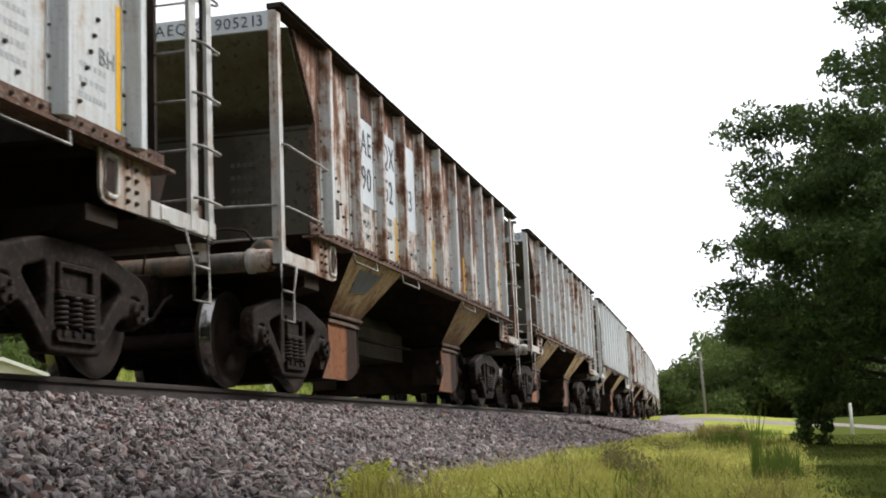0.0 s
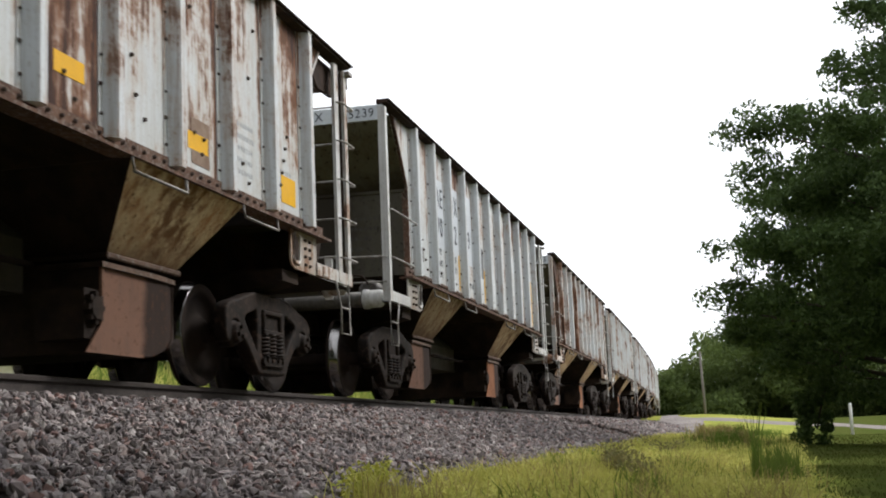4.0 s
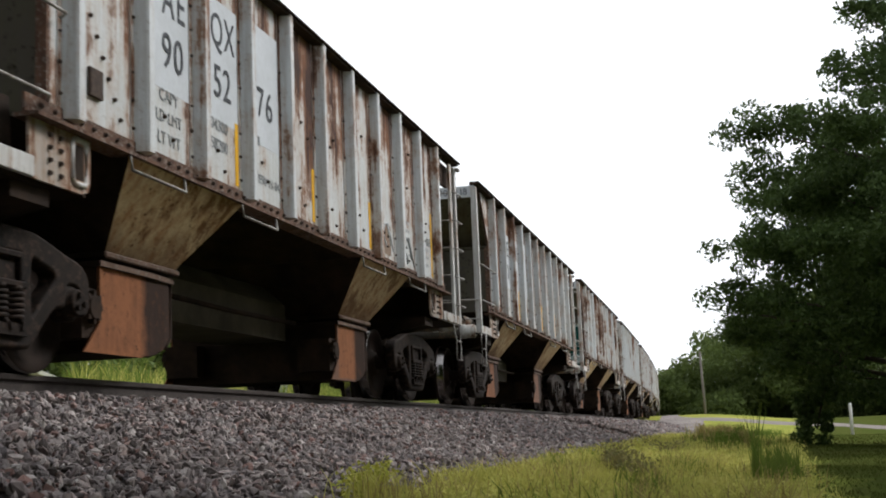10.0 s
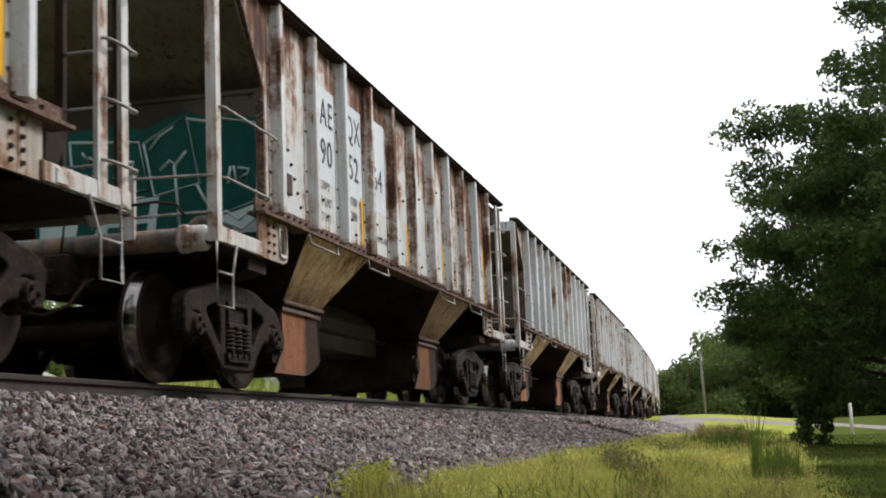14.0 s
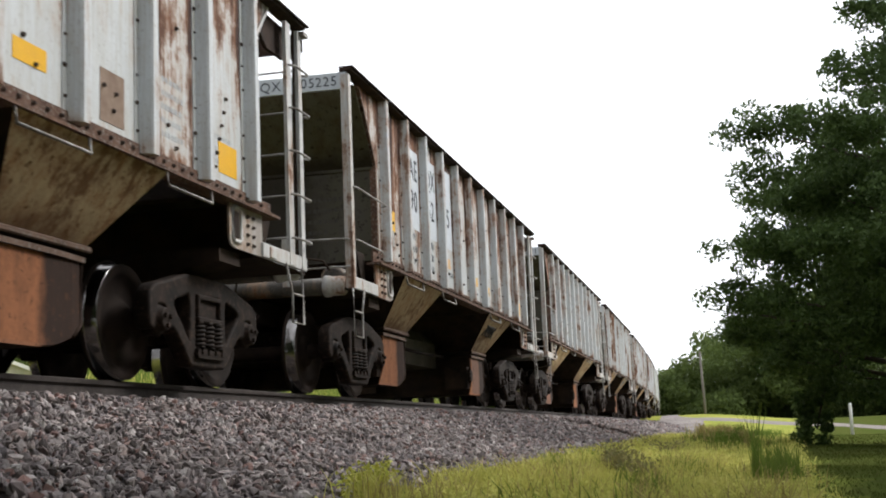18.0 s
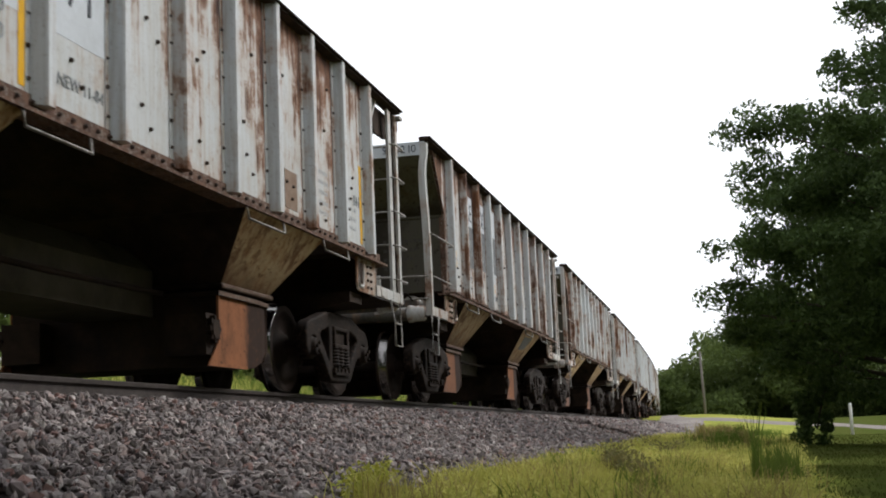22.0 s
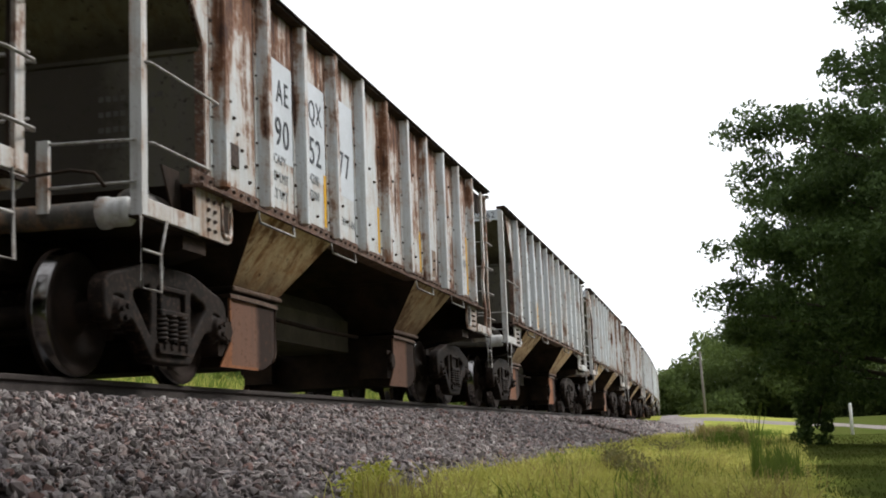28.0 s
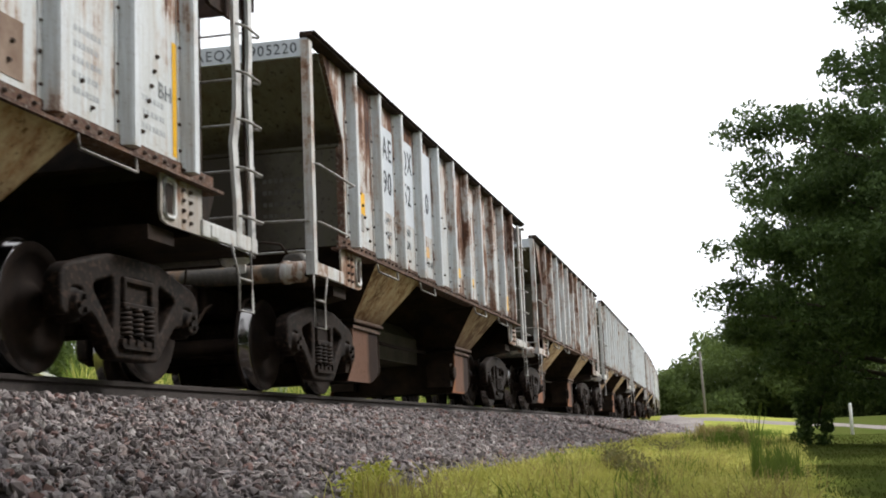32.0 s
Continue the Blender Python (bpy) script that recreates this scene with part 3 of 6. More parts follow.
FLIP = Matrix.Rotation(math.pi, 4, 'Z')


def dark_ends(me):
    """Faces along the train take the dark material: their shade put into the colour."""
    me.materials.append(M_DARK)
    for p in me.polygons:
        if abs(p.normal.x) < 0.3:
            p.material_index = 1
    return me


def bay_meshes():
    bm = bmesh.new()
    va = [bm.verts.new((x, y, 1.477)) for x, y in ((-1.44, 2.22), (1.44, 2.22), (1.44, 4.29), (-1.44, 4.29))]
    vb = [bm.verts.new((x, y, 0.90)) for x, y in ((-1.0, 2.70), (1.0, 2.70), (1.0, 3.88), (-1.0, 3.88))]
    bm.faces.new(va)
    bm.faces.new(vb[::-1])
    for i in range(4):
        bm.faces.new((va[i], vb[i], vb[(i + 1) % 4], va[(i + 1) % 4]))
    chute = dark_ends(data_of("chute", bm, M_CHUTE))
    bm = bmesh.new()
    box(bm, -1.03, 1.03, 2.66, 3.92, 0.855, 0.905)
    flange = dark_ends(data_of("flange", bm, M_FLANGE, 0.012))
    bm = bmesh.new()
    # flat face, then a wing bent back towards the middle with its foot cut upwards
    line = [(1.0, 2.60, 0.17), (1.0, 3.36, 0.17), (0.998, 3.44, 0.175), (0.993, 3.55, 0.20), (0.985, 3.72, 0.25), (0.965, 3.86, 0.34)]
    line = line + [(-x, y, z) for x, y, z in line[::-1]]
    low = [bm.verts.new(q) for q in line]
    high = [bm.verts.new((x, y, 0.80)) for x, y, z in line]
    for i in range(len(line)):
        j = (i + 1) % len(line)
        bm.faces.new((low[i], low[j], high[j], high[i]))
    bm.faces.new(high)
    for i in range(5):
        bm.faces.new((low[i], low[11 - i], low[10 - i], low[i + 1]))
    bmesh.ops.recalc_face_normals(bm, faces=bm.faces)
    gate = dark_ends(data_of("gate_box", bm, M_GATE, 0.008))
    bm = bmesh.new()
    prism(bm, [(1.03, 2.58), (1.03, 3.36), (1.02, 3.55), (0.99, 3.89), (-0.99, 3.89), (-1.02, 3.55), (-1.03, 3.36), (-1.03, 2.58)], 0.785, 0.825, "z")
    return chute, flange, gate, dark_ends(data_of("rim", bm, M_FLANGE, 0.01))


CHUTE, FLANGE, GATE, GATE_RIM = bay_meshes()


def rods(paths, mat, r=0.0125, name="rod"):
    bm = bmesh.new()
    for p in paths:
        tube(bm, p, r, 7)
    return data_of(name, bm, mat)


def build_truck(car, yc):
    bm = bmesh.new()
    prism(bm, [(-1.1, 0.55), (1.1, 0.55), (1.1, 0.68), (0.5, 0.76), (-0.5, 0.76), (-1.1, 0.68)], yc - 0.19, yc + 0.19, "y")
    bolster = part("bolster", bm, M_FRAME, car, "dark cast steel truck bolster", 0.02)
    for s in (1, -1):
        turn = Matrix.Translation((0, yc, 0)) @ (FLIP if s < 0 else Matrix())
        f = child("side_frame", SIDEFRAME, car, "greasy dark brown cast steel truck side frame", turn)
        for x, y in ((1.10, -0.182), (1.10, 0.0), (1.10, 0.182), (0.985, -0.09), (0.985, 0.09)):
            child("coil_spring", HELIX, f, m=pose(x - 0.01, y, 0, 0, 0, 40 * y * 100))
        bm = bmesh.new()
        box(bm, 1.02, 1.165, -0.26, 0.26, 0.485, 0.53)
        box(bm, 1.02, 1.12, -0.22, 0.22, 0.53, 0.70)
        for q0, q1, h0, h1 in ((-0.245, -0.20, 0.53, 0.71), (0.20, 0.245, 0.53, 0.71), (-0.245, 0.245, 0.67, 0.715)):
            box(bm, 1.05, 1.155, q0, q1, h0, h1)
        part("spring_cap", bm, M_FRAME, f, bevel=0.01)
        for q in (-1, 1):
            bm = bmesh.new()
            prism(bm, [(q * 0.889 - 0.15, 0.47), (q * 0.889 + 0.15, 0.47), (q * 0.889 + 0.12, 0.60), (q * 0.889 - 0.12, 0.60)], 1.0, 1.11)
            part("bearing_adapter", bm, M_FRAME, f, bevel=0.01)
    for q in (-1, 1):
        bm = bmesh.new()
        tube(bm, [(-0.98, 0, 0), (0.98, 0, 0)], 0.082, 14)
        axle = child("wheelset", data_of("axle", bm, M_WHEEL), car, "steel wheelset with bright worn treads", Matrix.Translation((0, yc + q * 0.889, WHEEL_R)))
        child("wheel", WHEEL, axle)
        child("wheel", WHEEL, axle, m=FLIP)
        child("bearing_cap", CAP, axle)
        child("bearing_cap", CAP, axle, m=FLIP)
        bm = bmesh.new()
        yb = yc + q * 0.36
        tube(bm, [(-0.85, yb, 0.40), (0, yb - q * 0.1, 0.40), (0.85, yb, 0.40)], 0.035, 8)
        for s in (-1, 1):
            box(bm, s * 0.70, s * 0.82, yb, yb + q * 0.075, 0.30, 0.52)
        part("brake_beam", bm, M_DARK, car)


def build_car():
    car = thing("hopper_wagon", "weathered light grey steel open hopper wagon, rust-streaked, on two trucks", "railway wagon", "wagons of the freight train")
    # side sheets with a cut-back corner at each end
    outline = [(1.235, 1.52), (11.77, 1.52), (11.77, 3.0), (12.2, 3.51), (0.62, 3.51), (1.235, 2.70)]
    for s in (1, -1):
        bm = bmesh.new()
        prism(bm, outline, s * 1.345, s * 1.362)
        part("side_sheet", bm, M_SHEET, car, "light grey steel side sheet with rust streaks")
        for e in (0, 1):
            edge = [(0.60, 3.50), (0.65, 3.50), (1.268, 2.70), (1.268, 1.56), (1.225, 1.56), (1.225, 2.69)]
            bm = bmesh.new()
            rear = [(12.22, 3.50), (12.17, 3.50), (11.74, 3.0), (11.74, 1.56), (11.785, 1.56), (11.785, 2.99)]
            prism(bm, edge if e == 0 else rear, s * 1.30, s * 1.375)
            part("edge_flange", bm, M_SILL if e == 0 else M_TRIM, car)
        turn = FLIP if s < 0 else Matrix()
        for i in range(11):
            y = RIB0 + RIB_STEP * i
            m = Matrix.Translation((0, y, 0)) @ turn
            rib = child("side_post", RIB, car, m=m)
            tagged(child("rivets", RIB_RIVETS, rib), kind="stuff")
        # top chord
        bm = bmesh.new()
        prism(bm, [(s * 1.33, 3.505), (s * 1.33, 3.545), (s * 1.462, 3.545), (s * 1.462, 3.518)], 0.0, BODY - 0.10, "y")
        part("top_chord", bm, M_DARKRUST, car, "rusty dark top chord", 0.006)
        bm = bmesh.new()
        box(bm, s * 1.33, s * 1.49, 0.0, BODY - 0.06, 3.545, 3.56)
        part("coping", bm, M_UNDER, car)
        # side sill
        bm = bmesh.new()
        prism(bm, [(s * 1.30, 1.475), (s * 1.475, 1.475), (s * 1.475, 1.50), (s * 1.382, 1.505), (s * 1.382, 1.625), (s * 1.362, 1.625), (s * 1.362, 1.5), (s * 1.30, 1.5)], 0.97, 12.13, "y")
        part("side_sill", bm, M_SILL, car, "rusty riveted side sill")
        bm = bmesh.new()
        for i in range(66):
            y = 1.15 + i * 0.165
            if s > 0:
                bolt(bm, 1.382, y, 1.575, 0.018, 0.024)
            else:
                bolt(bm, -1.40, y, 1.575, 0.018, 0.024)
        tagged(part("rivets", bm, M_BOLT, car), kind="stuff")
    # scattered bolts on the near sheet, stepping down from panel to panel
    rng = random.Random(11)
    bm = bmesh.new()
    for i in range(10):
        y0 = RIB0 + RIB_STEP * i + 0.2
        if i in (0, 9):
            for j in range(6):
                bolt(bm, 1.362, y0 + 0.1 + (0.085 * j if i == 0 else 0.24 - 0.05 * j), 2.36 - 0.125 * j)
        else:
            for j in range(2 if i > 3 else 0):
                bolt(bm, 1.362, y0 + 0.12 + rng.uniform(0, 0.4), rng.uniform(1.85, 3.2))
            bolt(bm, 1.362, y0 + 0.22, 1.98 - 0.05 * (i % 3))
            bolt(bm, 1.362, y0 + 0.36, 1.83 - 0.05 * (i % 3))
    tagged(part("rivets", bm, M_BOLT, car), kind="stuff")
    # ends: title plate, slope sheet, bulkhead, platform, beam, posts
    for e in (0, 1):
        def Y(y):
            return y if e == 0 else BODY - y
        bm = bmesh.new()
        box(bm, -1.40, 1.40, Y(0.02), Y(0.05), 3.315, 3.50)
        part("end_plate", bm, M_LABEL if e == 0 else M_DARKRUST, car, "white painted top plate across the wagon's end" if e == 0 else "dark rusty top plate across the wagon's end")
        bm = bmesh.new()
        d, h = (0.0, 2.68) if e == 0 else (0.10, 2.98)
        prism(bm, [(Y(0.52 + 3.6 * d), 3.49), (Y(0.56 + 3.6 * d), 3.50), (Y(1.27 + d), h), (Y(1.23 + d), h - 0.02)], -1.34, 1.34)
        part("slope_sheet", bm, M_SLOPE, car, "dark sloping end sheet, darker towards its foot")
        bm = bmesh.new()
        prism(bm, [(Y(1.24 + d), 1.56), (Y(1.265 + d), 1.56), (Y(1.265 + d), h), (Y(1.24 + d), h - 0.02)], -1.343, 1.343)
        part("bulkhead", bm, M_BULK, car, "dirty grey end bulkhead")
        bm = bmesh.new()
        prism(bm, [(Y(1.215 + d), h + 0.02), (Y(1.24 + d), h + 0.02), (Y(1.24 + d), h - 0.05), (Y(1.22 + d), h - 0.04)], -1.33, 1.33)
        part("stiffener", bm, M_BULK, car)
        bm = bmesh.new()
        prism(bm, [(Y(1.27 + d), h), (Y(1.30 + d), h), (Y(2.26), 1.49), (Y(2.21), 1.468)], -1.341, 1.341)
        part("floor_sheet", bm, M_DARK, car, "grimy underside of the hopper floor, darkened for shade")
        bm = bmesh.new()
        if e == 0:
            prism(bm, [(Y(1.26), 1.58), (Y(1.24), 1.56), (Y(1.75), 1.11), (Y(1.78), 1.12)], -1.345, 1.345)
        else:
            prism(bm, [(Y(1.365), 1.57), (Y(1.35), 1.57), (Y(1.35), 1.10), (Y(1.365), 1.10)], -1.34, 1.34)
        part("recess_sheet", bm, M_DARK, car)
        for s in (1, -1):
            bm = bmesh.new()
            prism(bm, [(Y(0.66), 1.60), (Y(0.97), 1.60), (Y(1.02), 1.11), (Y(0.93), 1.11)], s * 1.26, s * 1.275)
            part("end_gusset", bm, M_DARK, car, "grimy triangular corner gusset, darkened for shade")
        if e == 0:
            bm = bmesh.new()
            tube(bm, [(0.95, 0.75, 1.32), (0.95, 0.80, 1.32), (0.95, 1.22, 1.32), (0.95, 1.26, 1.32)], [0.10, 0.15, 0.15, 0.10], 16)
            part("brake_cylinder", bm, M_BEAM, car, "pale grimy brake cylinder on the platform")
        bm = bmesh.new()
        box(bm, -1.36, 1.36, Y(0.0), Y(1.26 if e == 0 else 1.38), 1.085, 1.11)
        part("platform", bm, M_DARK, car, "grimy end platform, darkened for shade")
        bm = bmesh.new()
        tube(bm, [(-1.12, Y(0.06), 1.14), (1.12, Y(0.06), 1.14)], 0.095, 16)
        part("end_beam", bm, M_BEAM, car, "grimy tubular end beam")
        for s in (1, -1):
            bm = bmesh.new()
            tube(bm, [(s * x, Y(0.06), 1.14) for x in (1.08, 1.09, 1.15, 1.16, 1.30, 1.325)], [0.10, 0.118, 0.118, 0.106, 0.106, 0.085], 18)
            part("beam_end", bm, M_TRIM, car, "white painted round beam end")
        for s in (1, -1):
            bm = bmesh.new()
            prism(bm, [(s * 1.345, Y(-0.01)), (s * 1.435, Y(-0.01)), (s * 1.435, Y(0.085)), (s * 1.42, Y(0.085)), (s * 1.42, Y(0.008)), (s * 1.345, Y(0.008))], 1.10, 3.47, "z")
            if not (e == 1 and s == 1):
                part("corner_post", bm, M_TRIM, car, "pale angle-iron corner post")
            else:
                bm.free()
            bm = bmesh.new()
            box(bm, s * 1.385, s * 1.42, Y(0.0 if e == 0 else 0.1), Y(1.02 if e == 0 else 1.27), 1.105, 1.235)
            part("platform_sill", bm, M_TRIM, car, "white platform side sill", 0.006)
            # jacking plate with its slot
            def J(y):
                return y if e == 0 else BODY - 0.25 - y
            plate = [(J(0.99), 1.475), (J(0.99), 1.105), (J(1.62), 1.105), (J(1.71), 1.13), (J(1.74), 1.20), (J(1.74), 1.475)]
            bm = bmesh.new()
            prism(bm, plate, s * 1.38, s * 1.40)
            jack = part("jacking_plate", bm, M_JACK, car, "bolted jacking plate with a slot")
            bm = bmesh.new()
            ring = [(1.50, 1.19), (1.53, 1.16), (1.65, 1.16), (1.68, 1.19), (1.68, 1.42), (1.65, 1.45), (1.53, 1.45), (1.50, 1.42)]
            tube(bm, [(s * 1.402, J(a), b) for a, b in ring + ring[:1]], 0.02, 6, False)
            part("slot_rim", bm, M_TRIM, jack)
            bm = bmesh.new()
            # filled dark block: its colour stands in for the slot's shaded hollow
            box(bm, s * 1.395, s * 1.404, J(1.535), J(1.645), 1.195, 1.415)
            part("slot", bm, M_DARK, jack)
            bm = bmesh.new()
            for a in range(4):
                for c in range(2):
                    bolt(bm, s * 1.40, J(1.22 + c * 0.13), 1.17 + a * 0.08, 0.02, s * 0.025)
            tagged(part("bolts", bm, M_BOLT, jack), kind="stuff")
        if e == 1:
            bm = bmesh.new()
            box(bm, 1.35, 1.43, 11.98, 12.14, 1.115, 1.22)
            part("valve_box", bm, M_TRIM, car, "small pale valve box on the platform sill", 0.008)
        # body bolster over the truck
        bm = bmesh.new()
        prism(bm, [(-1.33, 1.09), (1.33, 1.09), (1.33, 0.98), (0.4, 0.80), (-0.4, 0.80), (-1.33, 0.98)], TRUCKS[e] - 0.22, TRUCKS[e] + 0.22, "y")
        part("body_bolster", bm, M_DARK, car)
        # coupler
        bm = bmesh.new()
        y0, y1 = (0.1, -0.42) if e == 0 else (BODY - 0.1, BODY + 0.42)
        box(bm, -0.19, 0.19, y0, (y0 + y1) / 2, 0.72, 1.06)
        box(bm, -0.07, 0.07, y0, y1, 0.80, 0.94)
        k = -1 if e == 0 else 1
        prism(bm, [(-0.14, y1), (0.15, y1), (0.16, y1 + k * 0.16), (0.06, y1 + k * 0.28), (0.02, y1 + k * 0.22), (0.06, y1 + k * 0.12), (-0.06, y1 + k * 0.12), (-0.15, y1 + k * 0.2)], 0.73, 1.0, "z")
        part("coupler", bm, M_FRAME, car, "dark cast steel coupler", 0.012)
        part_hose = rods([[(0.35, Y(0.0), 0.86), (0.36, Y(-0.18), 0.80), (0.33, Y(-0.36), 0.62), (0.22, Y(-0.55), 0.52), (0.1, Y(-0.62), 0.54)]], M_DARK, 0.017, "air_hose")
        child("air_hose", part_hose, car, "black rubber air hose")
    # ladder at the trailing corner
    for y, w in ((12.58, 0.065), (12.90, 0.05)):
        bm = bmesh.new()
        prism(bm, [(1.39, y - w), (1.425, y - w), (1.425, y + w), (1.39, y + w)], 1.12, 3.47, "z")
        part("ladder_stile", bm, M_TRIM, car, "pale flat-bar ladder stile", 0.005)
    bm = bmesh.new()
    box(bm, 1.37, 1.392, 12.83, 12.895, 1.12, 3.47)
    part("stile_web", bm, M_UNDER, car, "dark inner web of the ladder stile")
    for i in range(6):
        z = 1.365 + i * 0.4175
        if z > 3.4:
            continue
        child("rung", rods([[(1.41, 12.56, z + 0.015), (1.46, 12.58, z + 0.01), (1.495, 12.63, z), (1.495, 12.93, z), (1.47, 12.975, z), (1.42, 12.965, z + 0.012)]], M_IRON, 0.012, "rung"), car, "bent iron ladder rung")
        child("rung", rods([[(1.38, 13.07, z + 0.1), (0.84, 13.07, z + 0.1)]], M_IRON, 0.011, "rung"), car)
    bm = bmesh.new()
    box(bm, 0.80, 0.87, 13.05, 13.10, 1.15, 3.4)
    part("ladder_stile", bm, M_UNDER, car)
    bm = bmesh.new()
    prism(bm, [(12.02, 3.46), (12.96, 3.46), (12.96, 3.22), (12.70, 3.14), (12.24, 3.13), (12.06, 3.24)], 1.30, 1.335)
    part("gusset", bm, M_DARKRUST, car, "dark bolted top gusset")
    bm = bmesh.new()
    box(bm, 1.40, 1.475, 12.90, 13.04, 3.435, 3.475)
    part("chord_end", bm, M_IRON, car, "white painted end of the top chord")
    # handrails at the leading end
    for path in ([(1.43, 0.04, 2.21), (1.465, 0.09, 2.21), (1.475, 1.29, 2.20), (1.40, 1.35, 2.20)],
                 [(1.43, 0.08, 1.63), (1.46, 0.12, 1.63), (1.46, 1.12, 1.63), (1.40, 1.2, 1.62)],
                 [(1.40, -0.03, 1.63), (0.72, -0.03, 1.65)], [(1.40, -0.03, 1.33), (0.72, -0.03, 1.33)]):
        child("handrail", rods([path], M_IRON, 0.012, "handrail"), car, "worn iron handrail")
    child("uncoupling_lever", rods([[(0.1, -0.1, 1.0), (0.16, -0.12, 1.38), (0.95, -0.12, 1.43), (1.12, -0.10, 1.40), (1.18, -0.06, 1.30)]], M_UNDER, 0.013, "uncoupling_lever"), car, "bent iron uncoupling lever")
    bm = bmesh.new()
    box(bm, 0.64, 0.73, -0.05, -0.01, 1.15, 1.68)
    part("rail_post", bm, M_TRIM, car)
    # sill steps
    for y0, y1, k in ((0.0, 0.30, 1), (12.83, 12.53, -1)):
        child("sill_step", rods([[(1.42, y0, 1.12), (1.43, y0 - 0.01 * k, 0.58), (1.43, y1, 0.58), (1.43, y1, 0.86), (1.42, y1 + 0.13 * k, 1.12)], [(1.43, y0, 0.85), (1.43, y1, 0.85)]], M_IRON, 0.0112, "sill_step"), car, "pale iron sill step")
    # hopper bays
    for o in BAYS:
        move = Matrix.Translation((0, o, 0))
        chute = child("chute", CHUTE, car, "yellowish stained hopper chute", move)
        child("flange", FLANGE, chute)
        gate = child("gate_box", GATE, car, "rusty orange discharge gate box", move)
        child("rim", GATE_RIM, gate)
        for s in (1, -1):
            bm = bmesh.new()
            prism(bm, [(2.60, 0.80), (2.60, 0.38), (2.37, 0.16), (3.27, 0.16), (3.27, 0.185), (2.62, 0.185), (2.64, 0.38), (2.63, 0.80)], s * 1.002, s * 1.014)
            part("edge_angle", bm, M_GATE, gate)
            bm = bmesh.new()
            tube(bm, [(s * 0.9, 2.50, 0.48), (s * 1.04, 2.50, 0.48)], 0.085, 12)
            for q in range(8):
                bx = 2.50 + 0.1 * math.cos(q * 0.785)
                box(bm, s * 0.97, s * 1.03, bx - 0.018, bx + 0.018, 0.48 + 0.1 * math.sin(q * 0.785) - 0.018, 0.48 + 0.1 * math.sin(q * 0.785) + 0.018)
            box(bm, s * 0.6, s * 0.98, 2.40, 2.60, 0.26, 0.62)
            part("gate_gear", bm, M_DARK, gate)
            bm = bmesh.new()
            tube(bm, [(s * 0.968, 3.865, 0.80), (s * 0.968, 3.865, 0.35), (s * 0.988, 3.72, 0.255)], 0.013, 6)
            part("edge_angle", bm, M_DARKRUST, gate)
            # grab loops under the sill
            for a, c in ((2.20, 3.08), (4.24, 5.04)):
                child("grab_iron", rods([[(s * 1.455, a + o, 1.48), (s * 1.47, a + o, 1.37), (s * 1.47, c + o, 1.37), (s * 1.455, c + o, 1.48)]], M_IRON if s > 0 else M_UNDER, 0.0115, "grab_iron"), car, "white bent-rod grab iron")
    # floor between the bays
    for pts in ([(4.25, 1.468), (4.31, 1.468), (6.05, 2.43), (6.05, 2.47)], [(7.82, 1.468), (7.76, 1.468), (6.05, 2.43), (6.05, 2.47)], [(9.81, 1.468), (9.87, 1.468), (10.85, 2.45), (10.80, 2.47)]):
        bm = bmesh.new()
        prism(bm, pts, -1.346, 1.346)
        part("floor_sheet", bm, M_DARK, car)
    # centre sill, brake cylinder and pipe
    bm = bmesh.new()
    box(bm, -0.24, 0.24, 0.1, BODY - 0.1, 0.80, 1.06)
    part("centre_sill", bm, M_UNDER, car, "grimy box-section centre sill, darkened for shade", 0.01)
    bm = bmesh.new()
    prism(bm, [(-0.42, 0.62), (0.42, 0.62), (0.42, 1.02), (0.20, 1.24), (-0.20, 1.24), (-0.42, 1.02)], 3.8, 8.1, "y")
    part("sill_hood", bm, M_HOOD, car, "dull sill hood between the bays")
    child("brake_pipe", rods([[(0.62, 3.9, 0.80), (0.62, 6.0, 0.78), (0.60, 7.9, 0.80)]], M_DARK, 0.025, "brake_pipe"), car)
    for yc in TRUCKS:
        build_truck(car, yc)
    return car


GLYPHS = {}


def glyph(ch, size, mat):
    """The mesh of one character and how far it moves the pen."""
    key = (ch, size, mat.name)
    if key not in GLYPHS:
        c = bpy.data.curves.new("letter", 'FONT')
        c.body, c.size, c.extrude, c.resolution_u = ch, size, 0.0015, 3
        ob = bpy.data.objects.new("letter", c)
        me = bpy.data.meshes.new_from_object(ob)
        bpy.data.objects.remove(ob)
        me.materials.append(mat)
        for p in me.polygons:
            p.material_index = 0
        GLYPHS[key] = me, max((v.co.x for v in me.vertices), default=size * 0.2)
    return GLYPHS[key]


def letters(text, size, m, mat, parent, stretch=1.0):
    """Stencilled characters side by side, centred on m."""
    pen, placed = 0.0, []
    for ch in text:
        if ch == " ":
            pen += size * 0.3
            continue
        me, wide = glyph(ch, size, mat)
        placed.append((me, pen))
        pen += wide + size * 0.1
    pen -= size * 0.1
    for me, x in placed:
        child("letter", me, parent, m=m @ Matrix.Diagonal((stretch, 1, 1, 1)) @ Matrix.Translation((x - pen / 2, 0, 0)))


def small_print(text, size, m, mat, parent):
    """A line of small stencilled print as one piece."""
    key = (text, size, mat.name)
    if key not in GLYPHS:
        c = bpy.data.curves.new("lettering", 'FONT')
        c.body, c.size, c.extrude, c.align_x, c.resolution_u = text, size, 0.0015, 'CENTER', 3
        ob = bpy.data.objects.new("lettering", c)
        me = bpy.data.meshes.new_from_object(ob)
        bpy.data.objects.remove(ob)
        me.materials.append(mat)
        for p in me.polygons:
            p.material_index = 0
        GLYPHS[key] = me
    tagged(child("lettering", GLYPHS[key], parent, m=m), kind="stuff")


